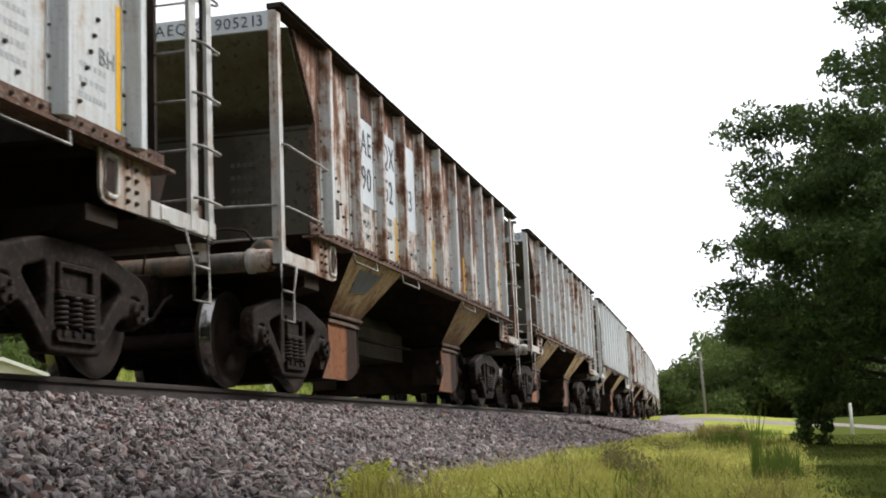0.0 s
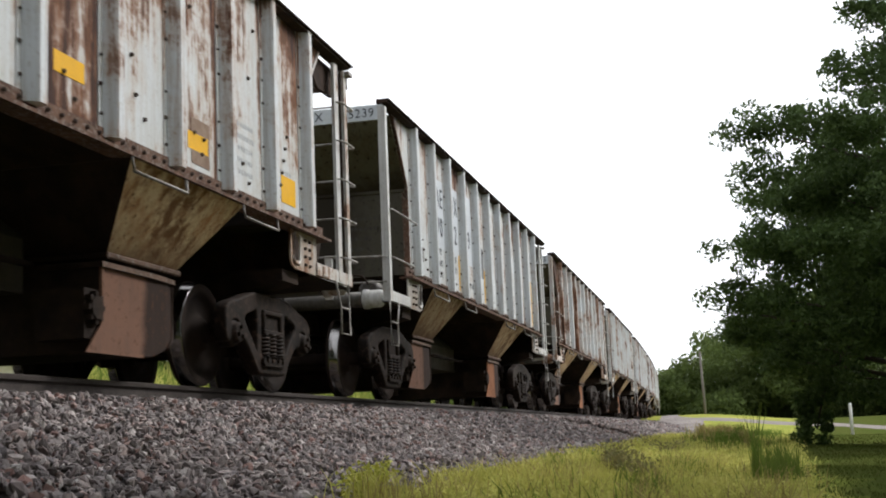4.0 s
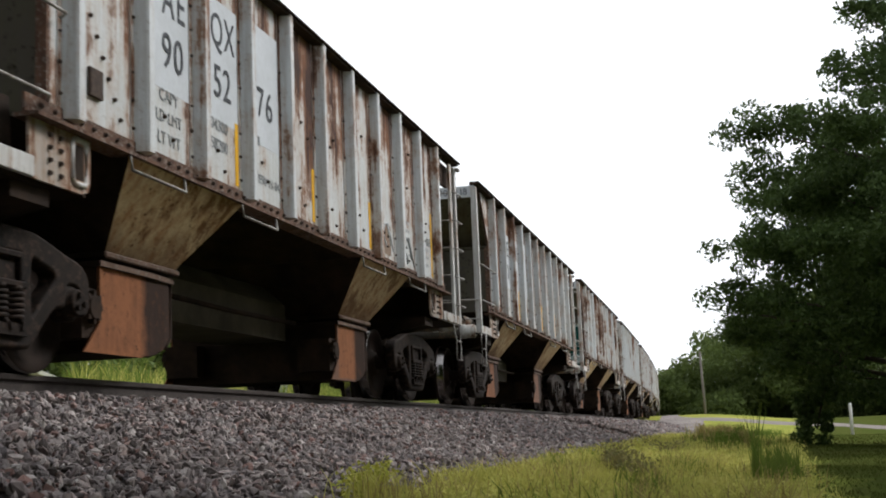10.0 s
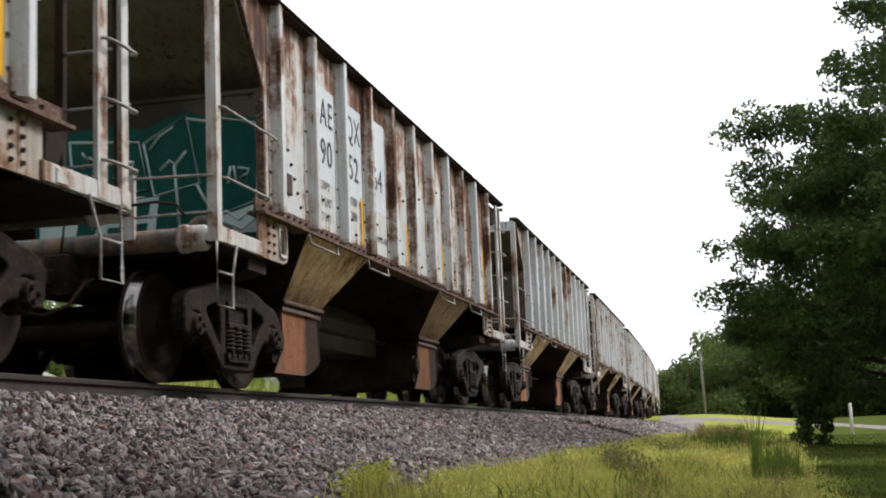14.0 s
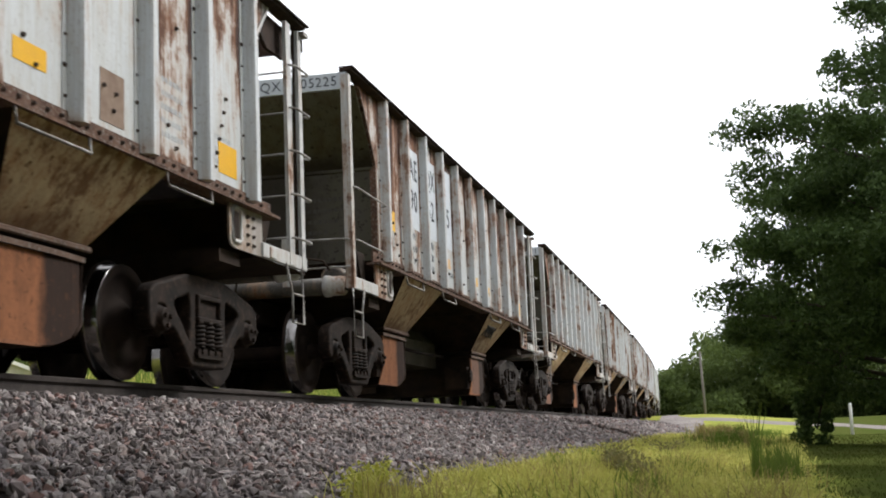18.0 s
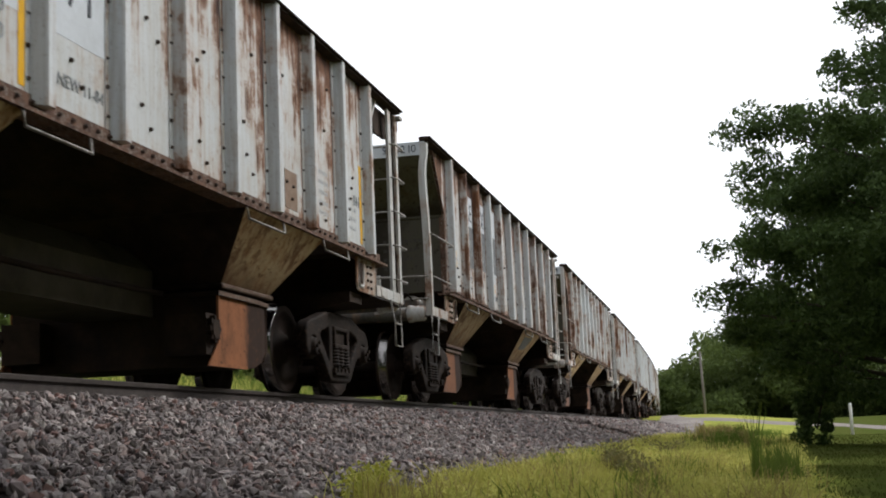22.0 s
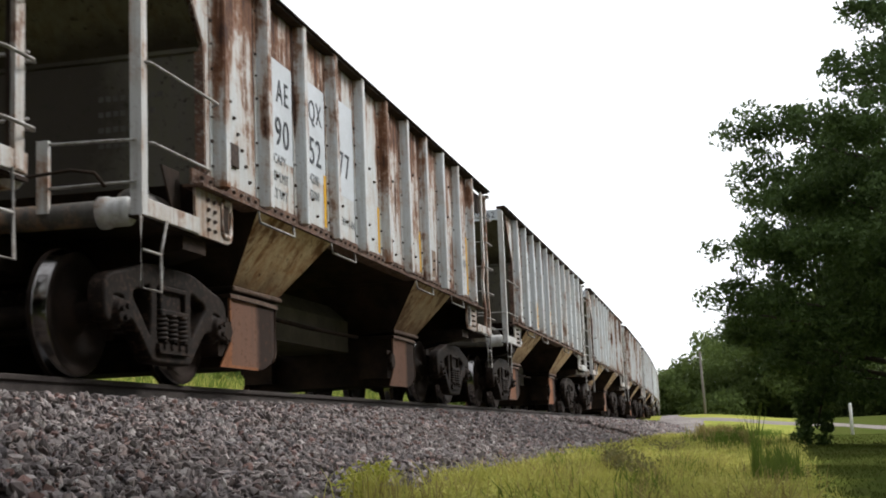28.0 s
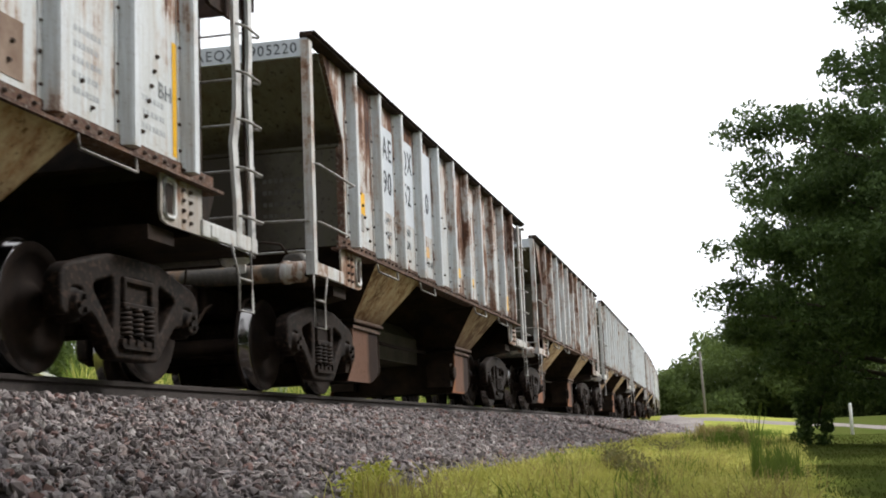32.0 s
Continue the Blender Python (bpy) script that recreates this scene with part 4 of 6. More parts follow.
def on_side(y, z, x=1.3665):
    return Matrix(((0, 0, 1, x), (1, 0, 0, y), (0, 1, 0, z), (0, 0, 0, 1)))


def on_front(x, z, y=0.0185):
    return Matrix(((1, 0, 0, x), (0, 0, -1, y), (0, 1, 0, z), (0, 0, 0, 1)))


def plate_on_side(name, y0, y1, z0, z1, mat, parent, label="", x=1.3625):
    bm = bmesh.new()
    box(bm, x - 0.002, x + 0.0012, y0, y1, z0, z1)
    return part(name, bm, mat, parent, label)


def panel(i):
    """Middle of the flat sheet between side posts i and i + 1."""
    return RIB0 + RIB_STEP * (i + 0.5)


def bent_bar(car, name, section, path, label, colour):
    """An upright bar that has been knocked out of line; path: (height, shift across, shift along)."""
    bm = bmesh.new()
    loops = [[bm.verts.new((x + dx, y + dy, z)) for x, y in section] for z, dx, dy in path]
    k = len(section)
    for a, c in zip(loops, loops[1:]):
        for q in range(k):
            bm.faces.new((a[q], a[(q + 1) % k], c[(q + 1) % k], c[q]))
    bm.faces.new(loops[-1])
    bm.faces.new(loops[0][::-1])
    part(name, bm, M_TRIM, car, label).color = colour


def dress(car, number, rust, dull, style, extras):
    """Lettering, reflectors and patches of one wagon. style: 's' long yellow strips, 'q' short squares."""
    for ob in car.children_recursive:
        ob.color = (rust, dull, (car_seed[0] * 0.137) % 1.0, 1)
    car_seed[0] += 1
    if not extras.get("gusset"):
        for o in [o for o in car.children if o.name.startswith("end_gusset") and o.data.vertices[0].co.y < 2]:
            bpy.data.objects.remove(o)
    if not number:
        return
    ink = M_FADED if extras.get("faded") else M_INK
    letters("AEQX", 0.155, on_front(0.42, 3.355), M_INK, car)
    letters(number, 0.155, on_front(1.04, 3.355), M_INK, car)
    drop = extras.get("drop", 0.12 if style == "s" else 0.0)
    for i, (a, z0) in enumerate((("AE", 1.68), ("QX", 1.68), ("", 1.70))):
        y = panel(i + 1)
        plate_on_side("number_panel", y - 0.37, y + 0.375, 2.20 - 0.5 * drop, (3.26, 3.30, 3.36)[i] - drop, M_LABEL, car, "repainted pale number panel")
        if extras.get("greybox"):
            plate_on_side("dark_patch", y - 0.36, y + 0.37, 2.12 + 0.06 * i, 2.78 + 0.05 * i, M_PATCH, car, "scratched dark grey patch over the number", x=1.3645)
        pair = number[2 * i:2 * i + 2]
        shift = (0.10, 0.06, 0.04)[i]
        letters(pair, 0.40, on_side(y + shift - 0.03, (2.44, 2.46, 2.52)[i] - drop - (0.14 if extras.get("greybox") else 0), 1.3685), M_FADED if extras.get("greybox") else ink, car, 0.93)
        if a:
            letters(a, 0.41 if drop < 0.15 else 0.33, on_side(y + shift, (2.86, 2.90)[i] - drop), ink, car, 0.80)
    for j, words in enumerate(("CAPY", "LD LMT", "LT WT")):
        small_print(words, 0.135, on_side(panel(1) + 0.0, 2.05 - 0.165 * j), M_FADED, car)
    for j, words in enumerate(extras.get("loads", ())):
        small_print(words, 0.145, on_side(panel(2) - 0.04, 2.05 - 0.165 * j), M_FADED, car)
    if "new" in extras:
        small_print(extras["new"], 0.125, on_side(panel(3) + 0.05, 1.78), M_FADED, car)
    if style == "s":
        letters("BH", 0.17, on_side(panel(9) + 0.16, 2.06), M_FADED, car)
    for j in range(4):
        bm = bmesh.new()
        x = 0.45
        while x < 1.0 - 0.08 * j:
            box(bm, x, x + 0.045, 1.237, 1.2395, 2.30 - 0.13 * j, 2.345 - 0.13 * j)
            x += 0.065
        tagged(part("stencil_bar", bm, M_GHOST, car), kind="stuff")
    # small unreadable stencils near the trailing end
    rng = random.Random(int(number))
    for y0, top, count in ((panel(8) - 0.2, 2.20, 5), (panel(9) - 0.22, 1.98, 3)):
        for j in range(count):
            bm = bmesh.new()
            y = y0 + rng.uniform(0, 0.03)
            while y < y0 + 0.36:
                w = rng.uniform(0.025, 0.05)
                box(bm, 1.361, 1.3637, y, y + w, top - j * 0.105, top - j * 0.105 + 0.042)
                y += w + rng.uniform(0.015, 0.03)
            tagged(part("stencil_bar", bm, M_STENCIL, car), kind="stuff")
    if style == "s":
        for i in extras.get("strips", (2, 4, 6, 9)):
            y, z0, z1 = panel(i) + 0.335, 1.66, 2.55 if i == 9 else 2.20
            plate_on_side("reflector_strip", y - 0.035, y + 0.035, z0, z1, M_YELLOW, car, "upright yellow reflector strip", x=1.3645)
    elif style == "q":
        for i in extras.get("squares", (0, 3, 5, 6, 9)):
            y, z = panel(i) + {0: -0.12, 9: 0.07}.get(i, 0.0), {0: 2.13, 2: 2.24, 3: 1.98, 4: 1.95, 5: 1.93, 6: 1.88, 7: 1.86, 9: 1.84}[i]
            big = 0.13 if i in (0, 9) else 0.07
            plate_on_side("reflector_square", y - 0.20, y + 0.19, z - big, z + big, M_ORANGE if i in (2, 3) else M_YELLOW, car, "peeling pale orange reflector patch" if i in (2, 3) else "yellow reflector patch", x=1.3645)
    if extras.get("front_strip"):
        y = panel(0) - 0.36
        plate_on_side("reflector_strip", y - 0.03, y + 0.03, 2.0, 3.2, M_YELLOW, car, "long upright yellow reflector strip", x=1.3645)
    if "smudge" in extras:
        y = panel(extras["smudge"]) - 0.12
        plate_on_side("dark_patch", y - 0.16, y + 0.16, 1.66, 1.84, M_PATCH, car, "small dark grey paint patch", x=1.3642)
    if extras.get("white_card"):
        y = panel(0) - 0.16
        plate_on_side("paper_card", y - 0.14, y + 0.14, 2.02, 2.32, M_LABEL, car, "white card stuck above the card holder", x=1.3645)
        for j in range(2):
            bm = bmesh.new()
            tube(bm, [(1.3665, y - 0.08, 2.24 - 0.1 * j), (1.3665, y + 0.02, 2.19 - 0.1 * j), (1.3665, y + 0.09, 2.25 - 0.1 * j)], 0.008, 4)
            part("stencil_bar", bm, M_INK, car)
    if extras.get("shed"):
        small_print("WB", 0.13, on_side(panel(3) - 0.22, 2.12), M_FADED, car)
    plate_on_side("notice_patch", panel(7) - 0.13, panel(7) + 0.22, 1.68, 2.05, M_BROWNPATCH, car, "brown rectangular notice patch", x=1.364)
    if extras.get("dark_patch"):
        plate_on_side("dark_patch", panel(4) - 0.36, panel(4) + 0.3, 2.05, 2.55, M_PATCH, car, "peeling dark grey patch", x=1.3638)
    if extras.get("cream_patch"):
        plate_on_side("cream_patch", panel(3) - 0.3, panel(3) + 0.32, 2.6, 3.25, M_LABEL, car, "pale peeling patch", x=1.364)
    if extras.get("bent_post"):
        for o in [o for o in car.children if o.name.startswith("corner_post") and o.data.vertices[0].co.x > 0 and o.data.vertices[0].co.y < 1]:
            bpy.data.objects.remove(o)
        bent_bar(car, "corner_post", ((1.345, -0.01), (1.435, -0.01), (1.435, 0.085), (1.42, 0.085), (1.42, 0.008), (1.345, 0.008)),
                 ((1.10, 0, 0), (1.7, 0.0, 0.0), (2.1, -0.005, 0.005), (2.45, -0.012, -0.01), (2.8, -0.028, -0.02), (3.05, -0.032, -0.022), (3.2, -0.02, -0.012), (3.34, 0.0, 0.0), (3.47, 0, 0)), "bent and dented corner post", (rust, dull, 0.3, 1))
    if extras.get("bent_ladder"):
        for o in [o for o in car.children if o.name.startswith("ladder_stile") and o.data.vertices[0].co.x > 1.2]:
            bpy.data.objects.remove(o)
        for y, w, k in ((12.58, 0.06, 1.0), (12.90, 0.045, -1.2)):
            bent_bar(car, "ladder_stile", ((1.39, y - w), (1.425, y - w), (1.425, y + w), (1.39, y + w)),
                     ((1.12, 0, 0), (1.5, 0.0, 0.0), (1.75, -0.012, -0.012 * k), (2.0, -0.02, -0.025 * k), (2.3, 0.0, 0.02 * k), (2.55, 0.0, 0.03 * k), (2.9, 0, 0.006), (3.47, 0, 0)), "bent rust-stained ladder stile", (extras["bent_ladder"], dull, 0.6, 1))
    if "chute_patch" in extras:
        o = BAYS[extras["chute_patch"]]
        bm = bmesh.new()
        cs = [(2.75 + o, 1.36), (3.6 + o, 1.38), (3.45 + o, 1.16), (2.9 + o, 1.13)]
        lo = [bm.verts.new((1.003 + (z - 0.9) * 0.7626, y, z)) for y, z in cs]
        hi = [bm.verts.new((1.008 + (z - 0.9) * 0.7626, y, z)) for y, z in cs]
        bm.faces.new(lo)
        bm.faces.new(hi[::-1])
        for q in range(4):
            bm.faces.new((lo[q], hi[q], hi[(q + 1) % 4], lo[(q + 1) % 4]))
        part("dark_patch", bm, M_PATCH, car, "dark painted-over patch on the chute")
    if "chute_scrawl" in extras:
        o = BAYS[extras["chute_scrawl"]]
        for q in range(5):
            bm = bmesh.new()
            pts = [(2.72 + o + 0.17 * q + 0.07 * math.sin(k * 1.7 + q * 2.1), 1.235 + 0.085 * math.cos(k * 1.15 + q * 1.3)) for k in range(7)]
            tube(bm, [(1.006 + (z - 0.9) * 0.7626, y, z) for y, z in pts], 0.012, 5)
            part("spray_line", bm, M_INK, car, "sprayed scrawl on the chute")
    for where, z0, mat in extras.get("scrawl", ()):
        rs = random.Random(int(number) + where)
        for q in range(3):
            bm = bmesh.new()
            y0 = panel(where) - 0.28 + 0.2 * q
            pts = [(1.365, y0 + 0.09 * math.sin(k * 0.9 + q) + 0.02 * k, z0 + 0.16 * math.cos(k * 0.8 + 2 * q) + rs.uniform(-0.03, 0.03)) for k in range(8)]
            tube(bm, pts, 0.011, 5)
            part("spray_line", bm, mat, car, "sprayed scrawl")
    # card holder
    bm = bmesh.new()
    box(bm, 1.362, 1.39, panel(0) - 0.24, panel(0) - 0.06, 1.80, 2.0)
    part("card_holder", bm, M_BOLT if style == "s" else M_IRON, car, "small bolted card holder", 0.006)
    if extras.get("graffiti"):
        # green spray painting over the end bulkhead, with pale outlines
        bm = bmesh.new()
        prism(bm, [(-0.9, 1.22), (1.33, 1.25), (1.33, 2.40), (1.1, 2.46), (0.9, 2.42), (0.62, 2.54), (0.2, 2.40), (-0.1, 2.46), (-0.9, 2.42)], 1.236, 1.239, "y")
        part("spray_painting", bm, M_GREEN, car, "green and white spray painting")
        for quad in (((-0.25, 1.62), (0.35, 1.66), (0.3, 1.25), (-0.3, 1.24)), ((0.85, 1.40), (1.3, 1.52), (1.3, 1.26), (0.8, 1.26)), ((-0.85, 1.5), (-0.45, 1.52), (-0.5, 1.26), (-0.85, 1.26))):
            bm = bmesh.new()
            prism(bm, [(x, z + 0.1) for x, z in quad], 1.231, 1.234, "y")
            part("spray_painting", bm, M_PALEGREEN, car)
        for quad in (((-0.16, 1.56), (0.0, 1.57), (-0.01, 1.46), (-0.17, 1.45)), ((0.08, 1.58), (0.26, 1.59), (0.24, 1.47), (0.08, 1.46)), ((-0.16, 1.40), (0.0, 1.40), (-0.02, 1.30), (-0.18, 1.30)), ((0.08, 1.41), (0.24, 1.42), (0.22, 1.31), (0.08, 1.31))):
            bm = bmesh.new()
            prism(bm, [(x, z + 0.1) for x, z in quad], 1.226, 1.229, "y")
            part("spray_painting", bm, M_GREEN, car)
        lines = [[(-0.55, 2.24), (0.15, 2.18), (0.25, 1.72), (-0.5, 1.70), (-0.55, 2.24)], [(0.2, 2.16), (0.62, 2.40), (0.75, 1.75), (0.3, 1.66), (0.2, 2.16)], [(0.85, 2.36), (1.3, 2.26), (1.3, 1.55), (0.95, 1.45), (0.85, 2.36)],
                 [(-0.35, 2.08), (-0.22, 2.0), (-0.36, 1.92), (-0.2, 1.84)], [(-0.1, 1.86), (-0.02, 2.08), (0.08, 1.86)], [(0.36, 1.9), (0.46, 1.98), (0.52, 1.94), (0.62, 2.06)], [(0.5, 1.94), (0.55, 1.35)], [(1.02, 1.72), (1.05, 1.88)], [(1.12, 1.86), (1.22, 1.84), (1.2, 1.72), (1.12, 1.76), (1.2, 1.8)]]
        lines += [[(0.86, 1.38), (1.0, 1.47), (1.12, 1.38), (1.3, 1.50)], [(0.84, 1.30), (1.02, 1.36), (1.15, 1.29), (1.3, 1.40)], [(-0.48, 1.64), (0.2, 1.66)], [(-0.5, 1.58), (-0.3, 1.60), (-0.32, 1.40)],
                  [(-0.42, 2.13), (-0.36, 2.04), (-0.42, 1.98)], [(0.0, 2.02), (0.1, 2.0), (0.06, 1.9), (0.14, 1.88)], [(0.62, 2.36), (0.9, 2.30)], [(0.26, 2.1), (0.36, 2.22), (0.5, 2.3)], [(-0.86, 2.2), (-0.62, 2.1), (-0.66, 1.7), (-0.86, 1.66)],
                  [(1.08, 1.88), (1.1, 1.74)], [(0.72, 1.74), (0.84, 1.5), (0.82, 1.3)]]
        for pth in lines:
            bm = bmesh.new()
            tube(bm, [(x, 1.234, z + 0.1) for x, z in pth], 0.014, 4)
            part("spray_line", bm, M_PALEGREEN, car)


M_GHOST = mottled("ghostly_stencil_paint", (0.055, 0.05, 0.045), (0.085, 0.078, 0.07), 12, bumps=0.05)
M_STENCIL = mottled("worn_small_stencil", (0.33, 0.34, 0.35), (0.46, 0.48, 0.50), 25, rough=0.7, bumps=0.05)
car_seed = [1]
# leading wagon first: number, rust, dullness, reflector style, extras
WAGONS = [
    ("905231", 0.45, 0.1, "s", {"loads": ("04000", "58300"), "new": "NEW 11-84"}),
    ("905213", 0.82, 0.15, "s", {"smudge": 4, "chute_patch": 0, "loads": ("04200", "58300"), "new": "NEW 12-84", "cream_patch": 1}),
    ("905200", 0.63, 0.10, "q", {"squares": (0, 3, 5, 7, 9), "shed": 1, "loads": ("04000", "04800", "58200"), "new": "NEW 11-84"}),
    ("905239", 0.20, 0.0, "s", {"strips": (2, 4, 9), "loads": ("04300", "58500"), "new": "NEW 12-84", "dark_patch": 1}),
    ("905273", 0.78, 0.1, "s", {"gusset": 1, "strips": (2, 9), "scrawl": ((1, 2.1, M_INK),), "loads": ("04600", "58400"), "new": "NEW 11-84"}),
    ("905276", 0.58, 0.05, "s", {"gusset": 1, "front_strip": 1, "shed": 1, "scrawl": ((7, 1.9, M_LABEL), (8, 1.85, M_FADED)), "loads": ("04300", "58200"), "new": "NEW 11-84"}),
    ("905218", 0.66, 0.05, "s", {"strips": (2, 5, 7, 9), "white_card": 1, "loads": ("04200", "58300"), "new": "NEW 11-84"}),
    ("905264", 0.68, 0.05, "s", {"loads": ("04200", "58300"), "new": "NEW 11-84", "graffiti": 1}),
    ("905207", 0.48, 0.2, "q", {"squares": (0, 2, 4, 6, 9), "smudge": 4, "loads": ("04000", "58600"), "new": "NEW 11-84"}),
    ("905225", 0.62, 0.3, "q", {"gusset": 1, "chute_scrawl": 1, "shed": 1, "loads": ("04000", "04700", "58300"), "new": "NEW 11-84"}),
    ("905271", 0.55, 0.25, "s", {"strips": (2, 9), "drop": 0.18, "loads": ("04700", "58300"), "new": "NEW 11-84"}),
    ("905210", 0.66, 0.15, "q", {"squares": (0, 3, 5, 7, 9), "chute_patch": 1, "loads": ("04500", "58500"), "new": "NEW 12-84", "greybox": 1, "cream_patch": 1, "bent_post": 1}),
    ("905279", 0.78, 0.1, "s", {"loads": ("04500", "58500"), "new": "NEW 11-84"}),
    ("905277", 0.62, 0.10, "s", {"gusset": 1, "front_strip": 1, "drop": 0.21, "bent_ladder": 0.98, "loads": ("04200", "58300"), "new": "NEW 11-84"}),
    ("905262", 0.32, 0.0, "s", {"gusset": 1, "smudge": 4, "shed": 1, "bent_ladder": 0.35, "loads": ("04000", "04700", "58300"), "new": "NEW 11-84", "faded": 1}),
    ("905220", 0.60, 0.1, "q", {"loads": ("04500", "58500"), "new": "NEW 11-84"}),
] + [("", r, d, "", {}) for r, d in ((0.7, 0.1), (0.45, 0.3), (0.35, 0.1), (0.6, 0.2), (0.5, 0.0), (0.75, 0.2), (0.4, 0.1), (0.55, 0.2), (0.5, 0.1))]

SPEED = 6.2883
FIRST = -9


# the train's pace is not quite even: seconds, metres behind an even run
DRIFT = ((0, 0.20), (1, 0.22), (2.9, 0.18), (3.5, 0.18), (5.5, 0.12), (6.5, 0.17), (9, 0.15), (9.8, 0.07), (12, 0.06), (13, 0.09), (14.4, 0.05), (16.7, 0.03), (19, 0), (20, -0.03), (21.3, -0.10), (22.5, -0.14),
         (23.5, -0.17), (24, -0.20), (24.5, -0.12), (25, 0.04), (25.5, 0.08), (28.2, 0.06), (30.5, 0.06), (32, 0.04))


def front_place(k, t):
    """How far along the track wagon k's leading corner is at t seconds."""
    return 6.9806 - SPEED * (t - 19.0) + k * PITCH_OF_CARS + float(np.interp(t, *zip(*DRIFT)))


def wagon_pose(s):
    x, y, a = on_track(s + BODY / 2)
    h = BODY / 2
    return pose(x + h * math.sin(a), y - h * math.cos(a), 0, 0, 0, math.degrees(a))


prototype = build_car()
wagons = []
for i, spec in enumerate(WAGONS):
    m = wagon_pose(front_place(FIRST + i, 0))
    wagons.append(copy_thing(prototype, m) if i else prototype)
prototype.matrix_basis = wagon_pose(front_place(FIRST, 0))
for w, spec in zip(wagons, WAGONS):
    dress(w, *spec)


def motions():
    for i, w in enumerate(wagons):
        k = FIRST + i
        walk(w, [(t, wagon_pose(front_place(k, t))) for t in [q / 2 for q in range(65)]])
        near = [t / 10 for t in range(0, 321) if -12 < front_place(k, t / 10) < 42]
        if len(near) < 3:
            continue
        for axle in [o for o in w.children if o.name.startswith("wheelset")]:
            base = axle.matrix_basis.translation.copy()
            rows = []
            for t in sorted({0.0, 32.0, *near}):
                tt = min(max(t, near[0]), near[-1])
                rows.append((t, Matrix.Translation(base) @ Matrix.Rotation((-front_place(k, tt) / WHEEL_R) % (2 * math.pi), 4, 'X')))
            walk(axle, rows)


# ---- trees and grass ----
def leaf_material(name, a, bcol, third, patch=0.9, sheen=0.2):
    m, n, l, b = material(name, 0.7, sheen=sheen)
    geo = n.new("ShaderNodeNewGeometry")
    tc = n.new("ShaderNodeTexCoord")
    f = noise_tex(n, l, tc.outputs["Object"], patch, 4)
    col = mix(n, l, geo.outputs["Random Per Island"], a, bcol)
    l.new(mix(n, l, maths(n, l, 'MULTIPLY', ramp(n, l, f, [(0.45, (0, 0, 0)), (0.65, (1, 1, 1))]), 0.6), col, third), b.inputs["Base Color"])
    tr = n.new("ShaderNodeBsdfTranslucent")
    l.new(mix(n, l, 0.5, col, third), tr.inputs["Color"])
    ms = n.new("ShaderNodeMixShader")
    ms.inputs[0].default_value = 0.3
    l.new(b.outputs[0], ms.inputs[1])
    l.new(tr.outputs[0], ms.inputs[2])
    l.new(ms.outputs[0], n["Material Output"].inputs["Surface"])
    return m


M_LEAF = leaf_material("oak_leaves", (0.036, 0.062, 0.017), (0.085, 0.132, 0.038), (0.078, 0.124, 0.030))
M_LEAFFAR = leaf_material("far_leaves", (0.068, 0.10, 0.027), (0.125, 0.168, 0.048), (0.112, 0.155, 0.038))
M_GRASS = leaf_material("lawn_grass", (0.35, 0.385, 0.085), (0.54, 0.52, 0.145), (0.50, 0.41, 0.15), 1.6, 0.05)
# mown blades carry some of the trees' shade in their darker green
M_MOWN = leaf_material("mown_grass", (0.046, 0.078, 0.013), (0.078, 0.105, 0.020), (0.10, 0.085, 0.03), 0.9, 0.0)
M_TALL = leaf_material("tall_grass", (0.085, 0.15, 0.026), (0.155, 0.225, 0.04), (0.16, 0.17, 0.05), 0.9, 0.0)
M_DRYGRASS = leaf_material("dry_grass", (0.24, 0.18, 0.075), (0.40, 0.31, 0.13), (0.2, 0.19, 0.06), 1.2)
M_BARK = mottled("bark", (0.06, 0.048, 0.038), (0.11, 0.09, 0.07), 5, stretch=(1, 1, 0.3), bumps=0.8, dist=0.03)


def leaves(rng, centres, radii, counts, size, flat=0.6):
    """Leaf blades (two triangles folded along the middle) strewn through soft clumps."""
    pts = []
    for c, r, k in zip(centres, radii, counts):
        d = rng.normal(size=(k, 3))
        d /= np.linalg.norm(d, axis=1)[:, None]
        q = d * (rng.random(k) ** 0.45)[:, None] * np.array(r)
        pts.append(np.array(c) + q)
    p = np.concatenate(pts)
    k = len(p)
    a = rng.normal(size=(k, 3))
    a /= np.linalg.norm(a, axis=1)[:, None]
    w = np.cross(a, rng.normal(size=(k, 3)) + np.array((0, 0, flat)))
    w /= np.linalg.norm(w, axis=1)[:, None]
    s = size * rng.uniform(0.6, 1.4, k)[:, None]
    v = np.stack([p - a * s, p - w * s * 0.45, p + a * s, p + w * s * 0.45], 1).reshape(-1, 3)
    i = np.arange(k)[:, None] * 4
    f = np.concatenate([i + np.array([[0, 1, 2, 3]])], 0)
    return v, f


def mesh_np(name, v, f, mat):
    me = bpy.data.meshes.new(name)
    me.from_pydata(v.tolist(), [], f.tolist())
    me.materials.append(mat)
    return me


